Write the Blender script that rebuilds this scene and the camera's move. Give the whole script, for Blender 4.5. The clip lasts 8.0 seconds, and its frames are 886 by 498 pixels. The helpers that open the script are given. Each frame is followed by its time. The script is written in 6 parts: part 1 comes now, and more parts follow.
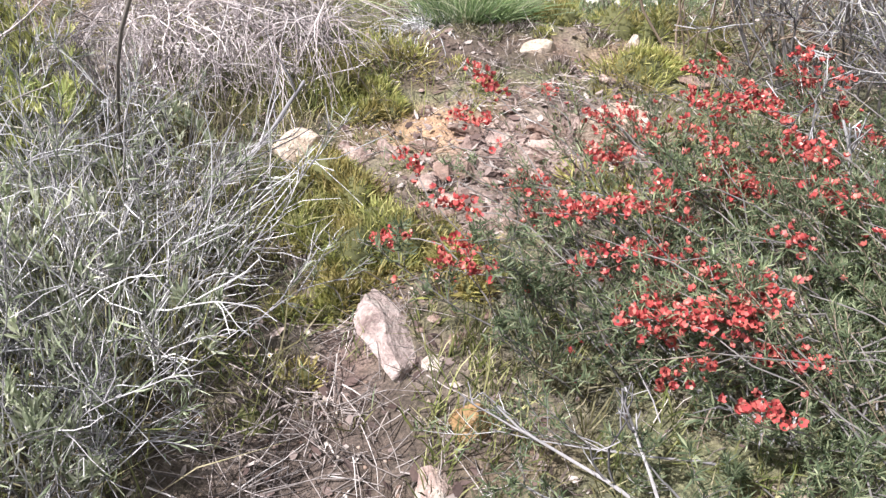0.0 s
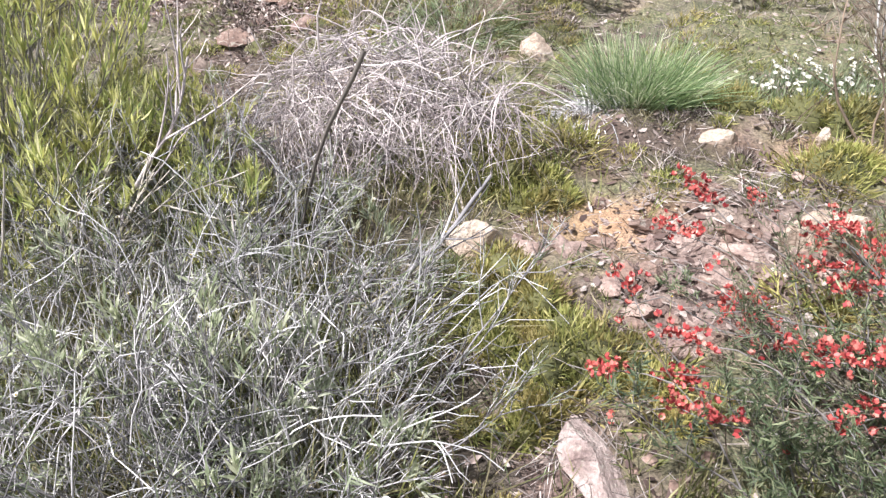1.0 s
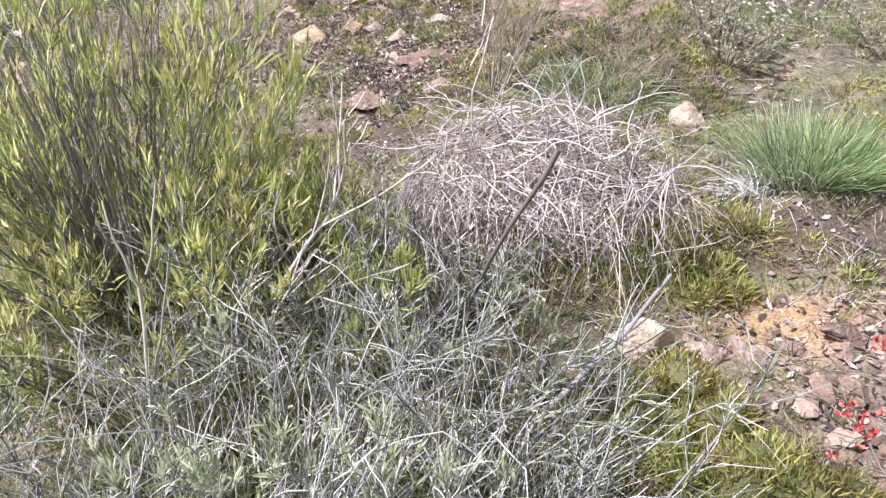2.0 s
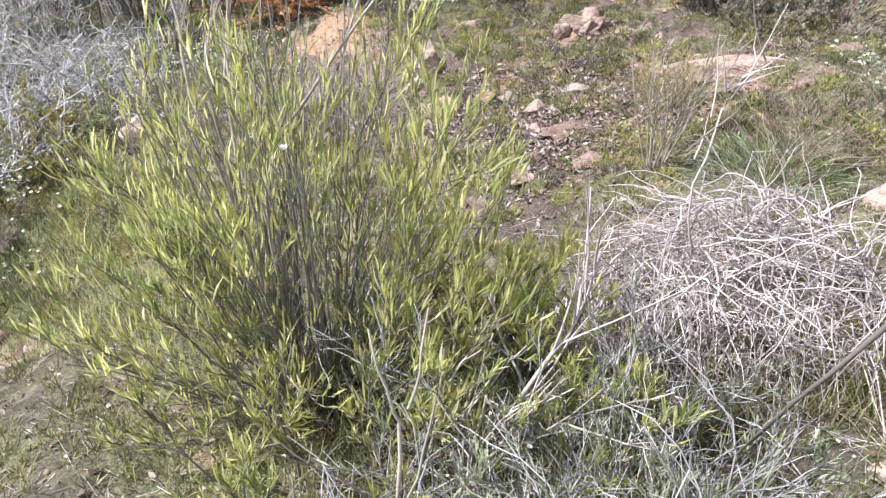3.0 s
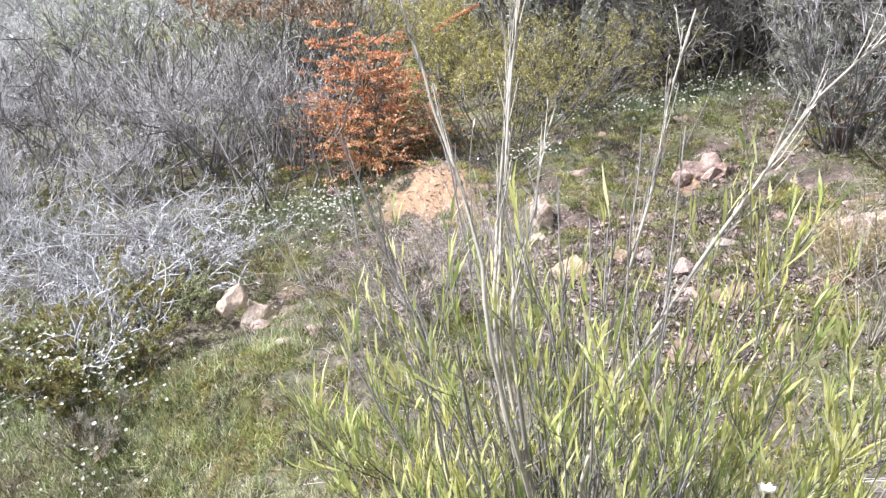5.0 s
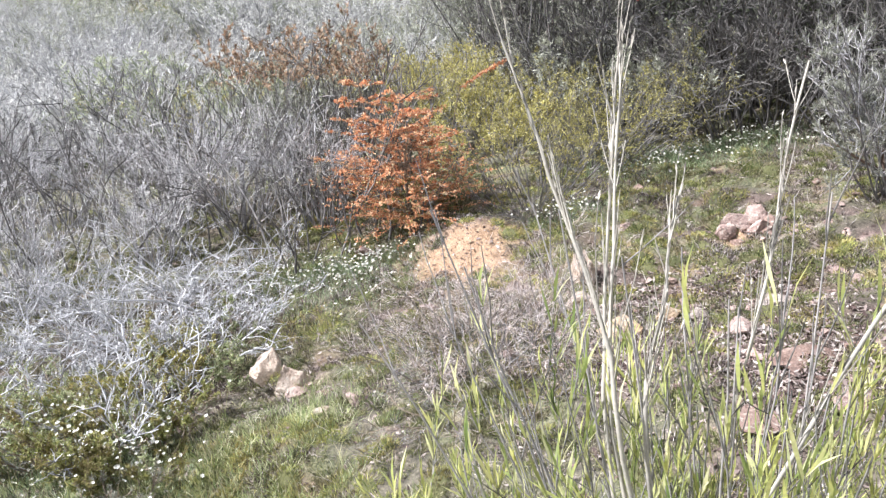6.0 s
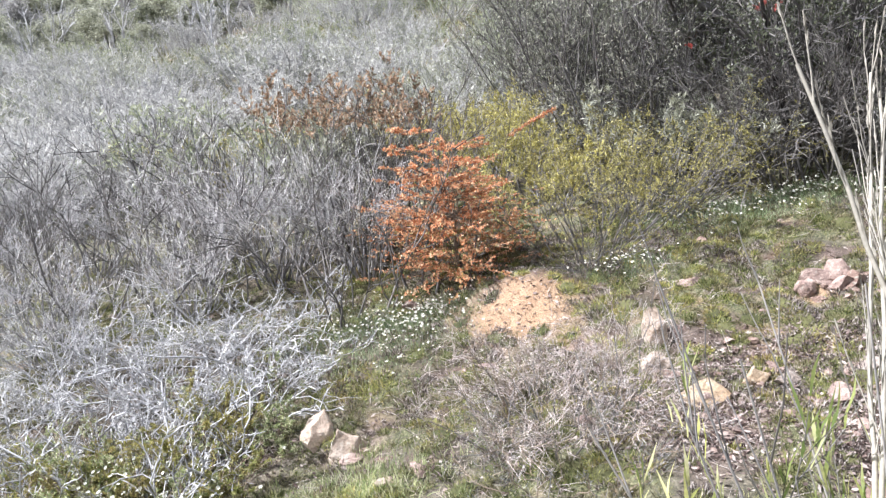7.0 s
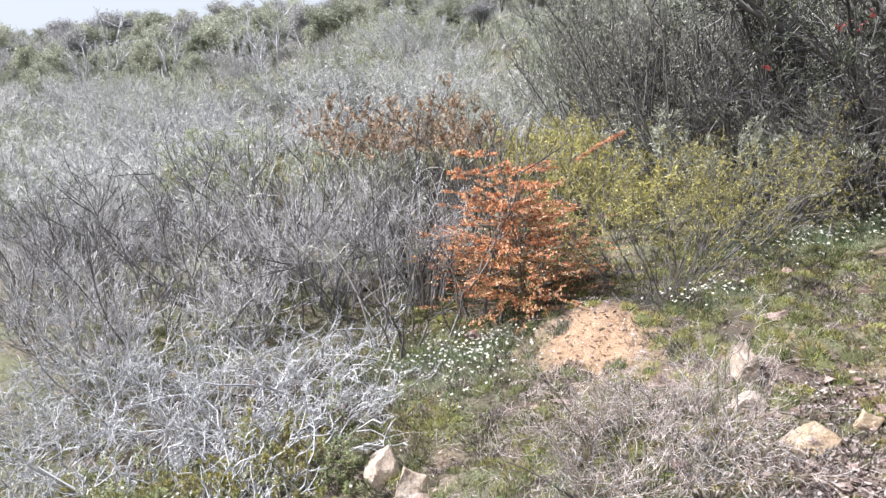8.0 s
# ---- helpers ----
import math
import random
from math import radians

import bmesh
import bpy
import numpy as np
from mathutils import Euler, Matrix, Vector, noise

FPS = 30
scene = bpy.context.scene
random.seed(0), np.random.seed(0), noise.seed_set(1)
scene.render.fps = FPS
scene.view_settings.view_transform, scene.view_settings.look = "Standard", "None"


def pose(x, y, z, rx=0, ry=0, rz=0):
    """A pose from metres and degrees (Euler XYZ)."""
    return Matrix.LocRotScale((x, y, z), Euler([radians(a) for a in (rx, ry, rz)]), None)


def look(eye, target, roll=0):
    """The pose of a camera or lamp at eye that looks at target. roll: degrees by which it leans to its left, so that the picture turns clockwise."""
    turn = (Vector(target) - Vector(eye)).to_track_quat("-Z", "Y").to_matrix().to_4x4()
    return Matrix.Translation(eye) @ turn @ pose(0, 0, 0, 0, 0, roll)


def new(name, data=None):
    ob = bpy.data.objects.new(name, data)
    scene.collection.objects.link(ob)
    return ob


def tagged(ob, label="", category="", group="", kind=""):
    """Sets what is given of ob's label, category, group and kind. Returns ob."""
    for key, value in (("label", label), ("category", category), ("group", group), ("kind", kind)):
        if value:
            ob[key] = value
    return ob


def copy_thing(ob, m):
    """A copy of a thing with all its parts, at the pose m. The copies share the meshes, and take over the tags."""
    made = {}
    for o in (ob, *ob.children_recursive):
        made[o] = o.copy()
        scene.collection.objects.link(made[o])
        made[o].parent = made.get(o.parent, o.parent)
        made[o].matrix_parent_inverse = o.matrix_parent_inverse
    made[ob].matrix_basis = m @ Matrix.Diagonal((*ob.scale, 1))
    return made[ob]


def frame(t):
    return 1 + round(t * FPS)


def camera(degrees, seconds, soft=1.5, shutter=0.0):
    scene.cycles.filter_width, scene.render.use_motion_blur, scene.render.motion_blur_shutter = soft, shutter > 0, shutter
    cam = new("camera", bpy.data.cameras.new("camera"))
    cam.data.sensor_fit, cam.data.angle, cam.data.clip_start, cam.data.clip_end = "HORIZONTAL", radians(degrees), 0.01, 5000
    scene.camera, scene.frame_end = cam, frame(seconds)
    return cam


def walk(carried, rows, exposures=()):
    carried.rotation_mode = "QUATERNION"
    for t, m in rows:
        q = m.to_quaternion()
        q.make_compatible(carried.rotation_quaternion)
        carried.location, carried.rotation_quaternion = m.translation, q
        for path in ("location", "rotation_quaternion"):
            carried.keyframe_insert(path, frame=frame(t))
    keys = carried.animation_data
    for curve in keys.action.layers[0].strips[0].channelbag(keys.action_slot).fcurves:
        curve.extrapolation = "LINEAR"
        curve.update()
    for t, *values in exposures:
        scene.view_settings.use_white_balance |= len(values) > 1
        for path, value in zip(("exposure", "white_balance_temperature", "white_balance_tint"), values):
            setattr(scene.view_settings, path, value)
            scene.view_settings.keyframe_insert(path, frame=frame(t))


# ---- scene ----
cam = camera(59.6, 8.0, 1.4)
PATH = [
    (0, (0.913, -0.455, 1.518), (1.284, 1.076, 0.286), 7.2),
    (0.5, (0.796, -0.363, 1.526), (1.059, 1.226, 0.34), 6.3),
    (1, (0.666, -0.226, 1.529), (0.823, 1.401, 0.378), 5.4),
    (1.2, (0.608, -0.17, 1.537), (0.723, 1.474, 0.404), 5.0),
    (2.3, (0.418, 0.034, 1.532), (0.254, 1.733, 0.488), 1.9),
    (2.5, (0.34, 0.069, 1.531), (0.139, 1.776, 0.509), 1.7),
    (2.7, (0.236, 0.111, 1.536), (0.004, 1.826, 0.533), 1.4),
    (3, (0.069, 0.154, 1.566), (-0.217, 1.884, 0.604), 0.2),
    (3.5, (-0.105, 0.197, 1.604), (-0.434, 1.952, 0.703), -0.6),
    (4, (-0.293, 0.276, 1.647), (-0.644, 2.062, 0.82), -1.5),
    (4.5, (-0.463, 0.409, 1.657), (-0.82, 2.224, 0.898), -2.0),
    (5, (-0.637, 0.599, 1.63), (-1.011, 2.447, 0.963), -2.6),
    (5.2, (-0.67, 0.622, 1.644), (-1.052, 2.48, 1.009), -2.9),
    (6.3, (-0.931, 0.811, 1.631), (-1.347, 2.702, 1.13), -3.9),
    (6.5, (-1.021, 0.865, 1.617), (-1.439, 2.763, 1.143), -3.7),
    (7, (-1.176, 0.954, 1.625), (-1.621, 2.859, 1.211), -3.8),
    (7.5, (-1.292, 1.033, 1.594), (-1.778, 2.937, 1.222), -3.7),
    (8, (-1.437, 1.152, 1.558), (-1.977, 3.049, 1.228), -3.5),
]
walk(cam, [(t, look(eye, target, roll)) for t, eye, target, roll in PATH], [(0, 1.13, 6250, 14), (2.5, 1.06, 6150, 14), (4, 1.19, 6050, 14), (5, 1.26, 5950, 13), (6.5, 1.31, 5950, 12), (8, 1.2, 6000, 12)])

# ---- sky, sun ----
SUN_EL, SUN_AZ = radians(52), radians(-105)      # azimuth clockwise from +y
world = bpy.data.worlds.new("sky")
scene.world = world
world.use_nodes = True
wn = world.node_tree
wn.nodes.clear()
sky = wn.nodes.new("ShaderNodeTexSky")
sky.sky_type, sky.sun_disc = "NISHITA", False
sky.sun_elevation, sky.sun_rotation = SUN_EL, SUN_AZ
sky.air_density, sky.dust_density, sky.ozone_density = 1.0, 4.0, 1.0
cloud = wn.nodes.new("ShaderNodeMix")           # thin high cloud whitens the sky
cloud.data_type = "RGBA"
cloud.inputs["Factor"].default_value = 0.75
cloud.inputs["B"].default_value = (9.0, 9.2, 9.6, 1)
wbg = wn.nodes.new("ShaderNodeBackground")
wbg.inputs["Strength"].default_value = 0.05
wout = wn.nodes.new("ShaderNodeOutputWorld")
wn.links.new(sky.outputs["Color"], cloud.inputs["A"])
wn.links.new(cloud.outputs["Result"], wbg.inputs["Color"])
wn.links.new(wbg.outputs["Background"], wout.inputs["Surface"])
sun = new("sun", bpy.data.lights.new("sun", "SUN"))
sun.data.energy, sun.data.angle, sun.data.color = 5.0, radians(0.8), (1.0, 0.97, 0.94)
sun.matrix_world = look((math.sin(SUN_AZ) * math.cos(SUN_EL) * 50, math.cos(SUN_AZ) * math.cos(SUN_EL) * 50, math.sin(SUN_EL) * 50), (0, 0, 0))

# ---- numbers ----
rng = np.random.default_rng(7)


def vnoise(x, y, cell, seed=0):
    """Smooth value noise from 0 to 1."""
    x, y = np.asarray(x, float) / cell, np.asarray(y, float) / cell
    i, j = np.floor(x).astype(np.int64), np.floor(y).astype(np.int64)
    u, v = x - i, y - j
    u, v = u * u * (3 - 2 * u), v * v * (3 - 2 * v)

    def corner(a, b):
        h = np.sin(a * 127.1 + b * 311.7 + seed * 74.7) * 43758.5453
        return h - np.floor(h)
    return (corner(i, j) * (1 - u) + corner(i + 1, j) * u) * (1 - v) + (corner(i, j + 1) * (1 - u) + corner(i + 1, j + 1) * u) * v


def softplus(v, k):
    return np.logaddexp(0, np.asarray(v, float) * k) / k


def hill(x, y):
    """The lie of the land: it falls to the left and rises ahead, up to a wooded crest."""
    x, y = np.asarray(x, float), np.asarray(y, float)
    gx = 0.144 * (x + 0.95 * softplus(-x - 4.2, 1.5) - 0.8 * softplus(x - 5, 1.5))
    yy = np.maximum(y, -4.0) - 0.97 * softplus(y - 46, 0.12)
    gy = -0.058 * yy + 0.26 * softplus(yy - 4.7, 2.5) + 0.06 * softplus(yy - 14, 0.5)
    hollow = -0.5 * np.exp(-((x + 2.85) ** 2 / 1.0 + (y - 2.9) ** 2 / 0.5)) - 0.12 * np.exp(-((x + 0.25) ** 2 / 0.5 + (y - 3.3) ** 2 / 0.5))
    return 0.22 + gx + gy + hollow + 0.3 * np.exp(-((x - 1.25) ** 2 / 0.5 + (y - 4.45) ** 2 / 0.3))


# bare patches: x, y, half width, half depth, how bare
BARE = [(1.09, 0.73, 0.13, 0.24, 1), (0.94, 0.4, 0.3, 0.22, 0.8), (1.42, 1.65, 0.32, 0.16, 1), (1.63, 1.44, 0.36, 0.24, 0.8), (1.45, 1.17, 0.16, 0.1, 0.9), (1.92, 2.08, 0.35, 0.12, 0.9), (1.49, 2.07, 0.25, 0.1, 0.9), (-2.69, 2.8, 0.34, 0.22, 1), (-1.87, 6.38, 0.42, 0.44, 1), (-1.55, 5.82, 0.28, 0.16, 0.8)]
BARE += [(0.12, 4.34, 0.3, 0.4, 0.6), (-0.8, 4.69, 0.2, 0.36, 0.8), (-0.22, 3.7, 0.3, 0.25, 0.6), (0.19, 6.11, 0.25, 0.14, 0.8), (0.96, 4.33, 0.6, 0.12, 0.9), (-2.61, 5.07, 0.18, 0.14, 0.7), (-2.68, 6.71, 0.15, 0.1, 0.7), (1.27, 0.44, 0.16, 0.12, 0.6), (0.43, 5.36, 0.6, 0.12, 0.7), (-0.54, 5.69, 0.3, 0.1, 0.6)]
# small scars of soil on the slope, darkened below like shaded gaps between tufts
PITS = [(0.5, 5.2), (0.9, 5.6), (0.3, 6.6), (0.75, 6.15), (1.3, 5.5), (0.1, 7.1), (-0.91, 7.1), (-0.31, 6.69), (-0.65, 5.68), (-1.02, 6.3), (0.15, 5.35), (0.6, 4.85), (-1.3, 5.9), (-2.35, 5.75), (-2.2, 4.6), (-0.15, 4.15), (0.35, 4.6), (-1.01, 6.35), (-0.64, 5.76), (-0.53, 5.43), (-0.91, 5.72), (0.3, 5.6), (0.55, 6.5), (0.0, 6.7), (0.85, 5.9), (-1.2, 5.5), (-2.3, 5.2), (-0.3, 6.2)]
BARE += [(x, y, 0.12, 0.06, 0.9) for x, y in PITS]


# ochre earth, then leaf mould and painted shade: x, y, half width, half depth
OCHRE = [(-1.85, 6.35, 0.55, 0.52), (1.24, 1.79, 0.3, 0.09), (1.75, 5.1, 0.35, 0.25), (-2.6, 2.75, 0.4, 0.3), (-0.1, 5.4, 0.4, 0.12)]
# the dark spots also paint shade under shrubs, in the gully and pits
MOULD_SHADE = [(0.96, 0.4, 0.32, 0.24), (0.0, 4.15, 0.24, 0.42), (-0.07, 3.55, 0.28, 0.26), (0.4, 4.9, 0.35, 0.14), (1.46, 2.11, 0.42, 0.17), (0.45, 1.75, 0.5, 0.3), (-1.4, 6.9, 0.7, 0.3), (-4.3, 5.7, 1.3, 0.7), (-3.6, 7.9, 0.9, 0.7), (-3.7, 4.2, 0.6, 0.3), (0.29, 0.97, 0.7, 0.6), (1.2, 7.9, 2.0, 0.5)] + [(x, y, 0.16, 0.09) for x, y in PITS]


def patches(x, y, spots, seed):
    wx, wy = x + 0.25 * (vnoise(x, y, 0.2, seed) - 0.5), y + 0.25 * (vnoise(x, y, 0.2, seed + 1) - 0.5)
    return np.max([np.clip(1.6 - np.hypot((wx - cx) / a, (wy - cy) / d), 0, 1) for cx, cy, a, d in spots], 0)


def bareness(x, y):
    x, y = np.asarray(x, float), np.asarray(y, float)
    wx = x + 0.2 * (vnoise(x, y, 0.13, 5) - 0.5) + 0.16 * (vnoise(x, y, 0.4, 8) - 0.5)
    wy = y + 0.2 * (vnoise(x, y, 0.13, 6) - 0.5) + 0.16 * (vnoise(x, y, 0.4, 9) - 0.5)
    b = np.zeros(np.shape(wx))
    for cx, cy, a, d, w in BARE:
        b = np.maximum(b, w * np.clip(1.5 - np.hypot((wx - cx) / a, (wy - cy) / d), 0, 1) ** 0.7)
    spots = np.clip(vnoise(x, y, 0.17, 13) * 1.4 + vnoise(x, y, 0.06, 14) * 0.8 - 1.3, 0, 0.7)
    return np.maximum(b, spots)


def ground(x, y):
    x, y = np.asarray(x, float), np.asarray(y, float)
    near = np.exp(-((x + 0.5) ** 2 + (y - 3) ** 2) / 300)
    z = hill(x, y) + near * (0.10 * (vnoise(x, y, 0.9, 1) - 0.5) + 0.07 * (vnoise(x, y, 0.31, 2) - 0.5) + 0.034 * (vnoise(x, y, 0.11, 3) - 0.5))
    z = z + near * 0.013 * (vnoise(x, y, 0.045, 4) - 0.5) - 0.02 * near * bareness(x, y)
    # a little bank behind the stony patch, and a mound of bare earth
    z = z + 0.09 * np.exp(-((x - 1.49) ** 2 / 0.5 + (y - 2.2) ** 2 / 0.03)) + 0.2 * np.exp(-((x + 1.87) ** 2 / 0.2 + (y - 6.6) ** 2 / 0.14))
    return z + (1 - near) * (0.9 * (vnoise(x, y, 9.0, 11) - 0.5) + 2.0 * (vnoise(x, y, 31.0, 12) - 0.5))


# ---- materials ----
def material(name):
    m = bpy.data.materials.new(name)
    m.use_nodes = True
    t = m.node_tree
    t.nodes.clear()
    out = t.nodes.new("ShaderNodeOutputMaterial")
    return m, t, out


def node(t, kind, **values):
    n = t.nodes.new(kind)
    for key, value in values.items():
        n.inputs[key].default_value = value
    return n


def ramp(t, source, stops):
    r = t.nodes.new("ShaderNodeValToRGB")
    e = r.color_ramp.elements
    while len(e) < len(stops):
        e.new(0.5)
    for k, (at, c) in enumerate(stops):
        e[k].position, e[k].color = at, (*c, 1)
    t.links.new(source, r.inputs["Fac"])
    return r.outputs["Color"]


def mixed(t, fac, a, b, how="MIX"):
    n = t.nodes.new("ShaderNodeMix")
    n.data_type, n.blend_type = "RGBA", how
    for value, slot in ((fac, "Factor"), (a, "A"), (b, "B")):
        if isinstance(value, (int, float)):
            n.inputs[slot].default_value = value
        elif isinstance(value, tuple):
            n.inputs[slot].default_value = (*value, 1)
        else:
            t.links.new(value, n.inputs[slot])
    return n.outputs["Result"]


def maths(t, how, a, b):
    n = t.nodes.new("ShaderNodeMath")
    n.operation, n.use_clamp = how, how == "MULTIPLY"
    for k, value in enumerate((a, b)):
        if isinstance(value, (int, float)):
            n.inputs[k].default_value = value
        else:
            t.links.new(value, n.inputs[k])
    return n.outputs["Value"]


def place_noise(t, scale, detail=4, rough=0.6, world_space=True):
    n = node(t, "ShaderNodeTexNoise", Scale=scale, Detail=detail, Roughness=rough)
    g = t.nodes.new("ShaderNodeNewGeometry") if world_space else t.nodes.new("ShaderNodeTexCoord")
    t.links.new(g.outputs["Position" if world_space else "Object"], n.inputs["Vector"])
    return n.outputs["Fac"]


def plant(name, stops, through_light=0.35, rough=0.6, patch=None, drifts=(0.72, 1.15), wide=5.0):
    """Leaf, twig or petal: a colour for each single piece, paler and darker drifts over the whole plant, and some light let through."""
    m, t, out = material(name)
    geo = t.nodes.new("ShaderNodeNewGeometry")
    colour = ramp(t, geo.outputs["Random Per Island"], stops)
    if patch:
        other = ramp(t, geo.outputs["Random Per Island"], patch)
        colour = mixed(t, ramp(t, place_noise(t, 7.0, 3), [(0.44, (0, 0, 0)), (0.58, (1, 1, 1))]), colour, other)
    lo, hi = drifts
    drift = ramp(t, place_noise(t, wide, 3), [(0.32, (lo, lo, lo)), (0.68, (hi, hi * 0.985, hi * 0.95))])
    colour = mixed(t, 1.0, colour, drift, "MULTIPLY")
    info = t.nodes.new("ShaderNodeObjectInfo")
    colour = mixed(t, 1.0, colour, ramp(t, info.outputs["Random"], [(0.0, (0.8, 0.8, 0.8)), (1.0, (1.16, 1.15, 1.12))]), "MULTIPLY")
    grain = ramp(t, place_noise(t, 160.0, 2), [(0.3, (0.82, 0.82, 0.82)), (0.7, (1.1, 1.1, 1.1))])
    colour = mixed(t, 1.0, colour, grain, "MULTIPLY")
    b = node(t, "ShaderNodeBsdfPrincipled", Roughness=rough)
    b.inputs["Specular IOR Level"].default_value = 0.35
    t.links.new(colour, b.inputs["Base Color"])
    if through_light:
        tr = t.nodes.new("ShaderNodeBsdfTranslucent")
        t.links.new(colour, tr.inputs["Color"])
        mix = t.nodes.new("ShaderNodeMixShader")
        mix.inputs["Fac"].default_value = through_light
        t.links.new(b.outputs["BSDF"], mix.inputs[1])
        t.links.new(tr.outputs["BSDF"], mix.inputs[2])
        t.links.new(mix.outputs["Shader"], out.inputs["Surface"])
    else:
        t.links.new(b.outputs["BSDF"], out.inputs["Surface"])
    return m


def stone(name, a, b, c, lichen=(0.55, 0.54, 0.46)):
    m, t, out = material(name)
    big, fine = place_noise(t, 9.0, 6, 0.65), place_noise(t, 90.0, 5, 0.7)
    info = t.nodes.new("ShaderNodeObjectInfo")
    colour = ramp(t, big, [(0.3, a), (0.52, b), (0.72, c)])
    colour = mixed(t, 1.0, colour, ramp(t, fine, [(0.3, (0.6, 0.58, 0.56)), (0.62, (1.12, 1.1, 1.08))]), "MULTIPLY")
    colour = mixed(t, 1.0, colour, ramp(t, info.outputs["Random"], [(0.0, (0.82, 0.8, 0.78)), (1.0, (1.12, 1.1, 1.06))]), "MULTIPLY")
    spots = ramp(t, place_noise(t, 34.0, 3), [(0.58, (0, 0, 0)), (0.66, (1, 1, 1))])
    colour = mixed(t, maths(t, "MULTIPLY", spots, 0.45), colour, lichen)
    p = node(t, "ShaderNodeBsdfPrincipled", Roughness=0.92)
    t.links.new(colour, p.inputs["Base Color"])
    bump = node(t, "ShaderNodeBump", Strength=0.9, Distance=0.03)
    t.links.new(maths(t, "ADD", big, maths(t, "MULTIPLY", fine, 0.5)), bump.inputs["Height"])
    t.links.new(bump.outputs["Normal"], p.inputs["Normal"])
    t.links.new(p.outputs["BSDF"], out.inputs["Surface"])
    return m


def earth():
    m, t, out = material("earth")
    bare = t.nodes.new("ShaderNodeAttribute")
    bare.attribute_name = "bare"
    big, mid, fine = place_noise(t, 1.6, 4), place_noise(t, 14.0, 6, 0.7), place_noise(t, 120.0, 4, 0.7)
    soil = ramp(t, mid, [(0.28, (0.08, 0.05, 0.04)), (0.43, (0.165, 0.11, 0.095)), (0.56, (0.29, 0.21, 0.185)), (0.72, (0.48, 0.38, 0.345))])
    soil = mixed(t, ramp(t, big, [(0.5, (0, 0, 0)), (0.66, (0.8, 0.8, 0.8))]), soil, mixed(t, mid, (0.2, 0.1, 0.045), (0.6, 0.4, 0.23)))
    litter = ramp(t, mid, [(0.28, (0.03, 0.026, 0.02)), (0.45, (0.09, 0.08, 0.055)), (0.6, (0.19, 0.165, 0.12)), (0.78, (0.34, 0.3, 0.25))])
    litter = mixed(t, ramp(t, big, [(0.42, (0, 0, 0)), (0.56, (0.85, 0.85, 0.85))]), litter, ramp(t, place_noise(t, 70.0, 6, 0.75), [(0.32, (0.02, 0.022, 0.012)), (0.46, (0.09, 0.1, 0.045)), (0.56, (0.2, 0.2, 0.1)), (0.7, (0.4, 0.36, 0.24))]))
    clay, mould_shade = t.nodes.new("ShaderNodeAttribute"), t.nodes.new("ShaderNodeAttribute")
    clay.attribute_name, mould_shade.attribute_name = "clay", "mould_shade"
    soil = mixed(t, maths(t, "MULTIPLY", clay.outputs["Fac"], 0.85), soil, mixed(t, mid, (0.2, 0.105, 0.05), (0.58, 0.4, 0.25)))
    colour = mixed(t, bare.outputs["Fac"], litter, soil)
    # leaf-mould brown, which also colours the ground dark where shade would lie
    colour = mixed(t, maths(t, "MULTIPLY", mould_shade.outputs["Fac"], 0.8), colour, mixed(t, mid, (0.03, 0.023, 0.018), (0.12, 0.09, 0.07)))
    colour = mixed(t, 1.0, colour, ramp(t, fine, [(0.33, (0.4, 0.4, 0.4)), (0.6, (1.3, 1.3, 1.3))]), "MULTIPLY")
    p = node(t, "ShaderNodeBsdfPrincipled", Roughness=0.95)
    t.links.new(colour, p.inputs["Base Color"])
    bump = node(t, "ShaderNodeBump", Strength=0.9, Distance=0.02)
    t.links.new(maths(t, "ADD", mid, maths(t, "MULTIPLY", fine, 0.6)), bump.inputs["Height"])
    t.links.new(bump.outputs["Normal"], p.inputs["Normal"])
    t.links.new(p.outputs["BSDF"], out.inputs["Surface"])
    return m


EARTH = earth()
CREAM_STONE = stone("cream_stone", (0.38, 0.29, 0.225), (0.56, 0.465, 0.39), (0.72, 0.64, 0.56))
TAN_STONE = stone("tan_stone", (0.34, 0.24, 0.15), (0.5, 0.39, 0.275), (0.64, 0.54, 0.42))
PINK_STONE = stone("pink_stone", (0.22, 0.15, 0.135), (0.39, 0.295, 0.265), (0.56, 0.46, 0.42))
PALE_STONE = stone("pale_stone", (0.28, 0.225, 0.2), (0.44, 0.38, 0.345), (0.6, 0.54, 0.5))
MOTTLED_STONE = stone("mottled_stone", (0.25, 0.185, 0.175), (0.52, 0.435, 0.42), (0.72, 0.645, 0.63))
OCHRE_STONE = stone("ochre_stone", (0.26, 0.155, 0.07), (0.42, 0.28, 0.14), (0.54, 0.41, 0.25))
BROWN_STONE = stone("brown_stone", (0.14, 0.09, 0.075), (0.27, 0.19, 0.16), (0.4, 0.31, 0.27))
GREY_TWIG = plant("grey_twig", [(0.0, (0.08, 0.075, 0.082)), (0.45, (0.25, 0.24, 0.255)), (0.8, (0.46, 0.45, 0.47)), (1.0, (0.68, 0.67, 0.69))], 0, 0.85, drifts=(0.6, 1.28), wide=3.4)
REED = plant("grey_reed", [(0.0, (0.13, 0.125, 0.135)), (0.4, (0.34, 0.33, 0.345)), (0.75, (0.56, 0.55, 0.57)), (1.0, (0.78, 0.77, 0.78))], 0.15, 0.8, drifts=(0.6, 1.28), wide=3.4)
STRAW_TWIG = plant("straw_twig", [(0.0, (0.16, 0.14, 0.115)), (0.55, (0.36, 0.33, 0.28)), (1.0, (0.66, 0.62, 0.54))], 0, 0.85)
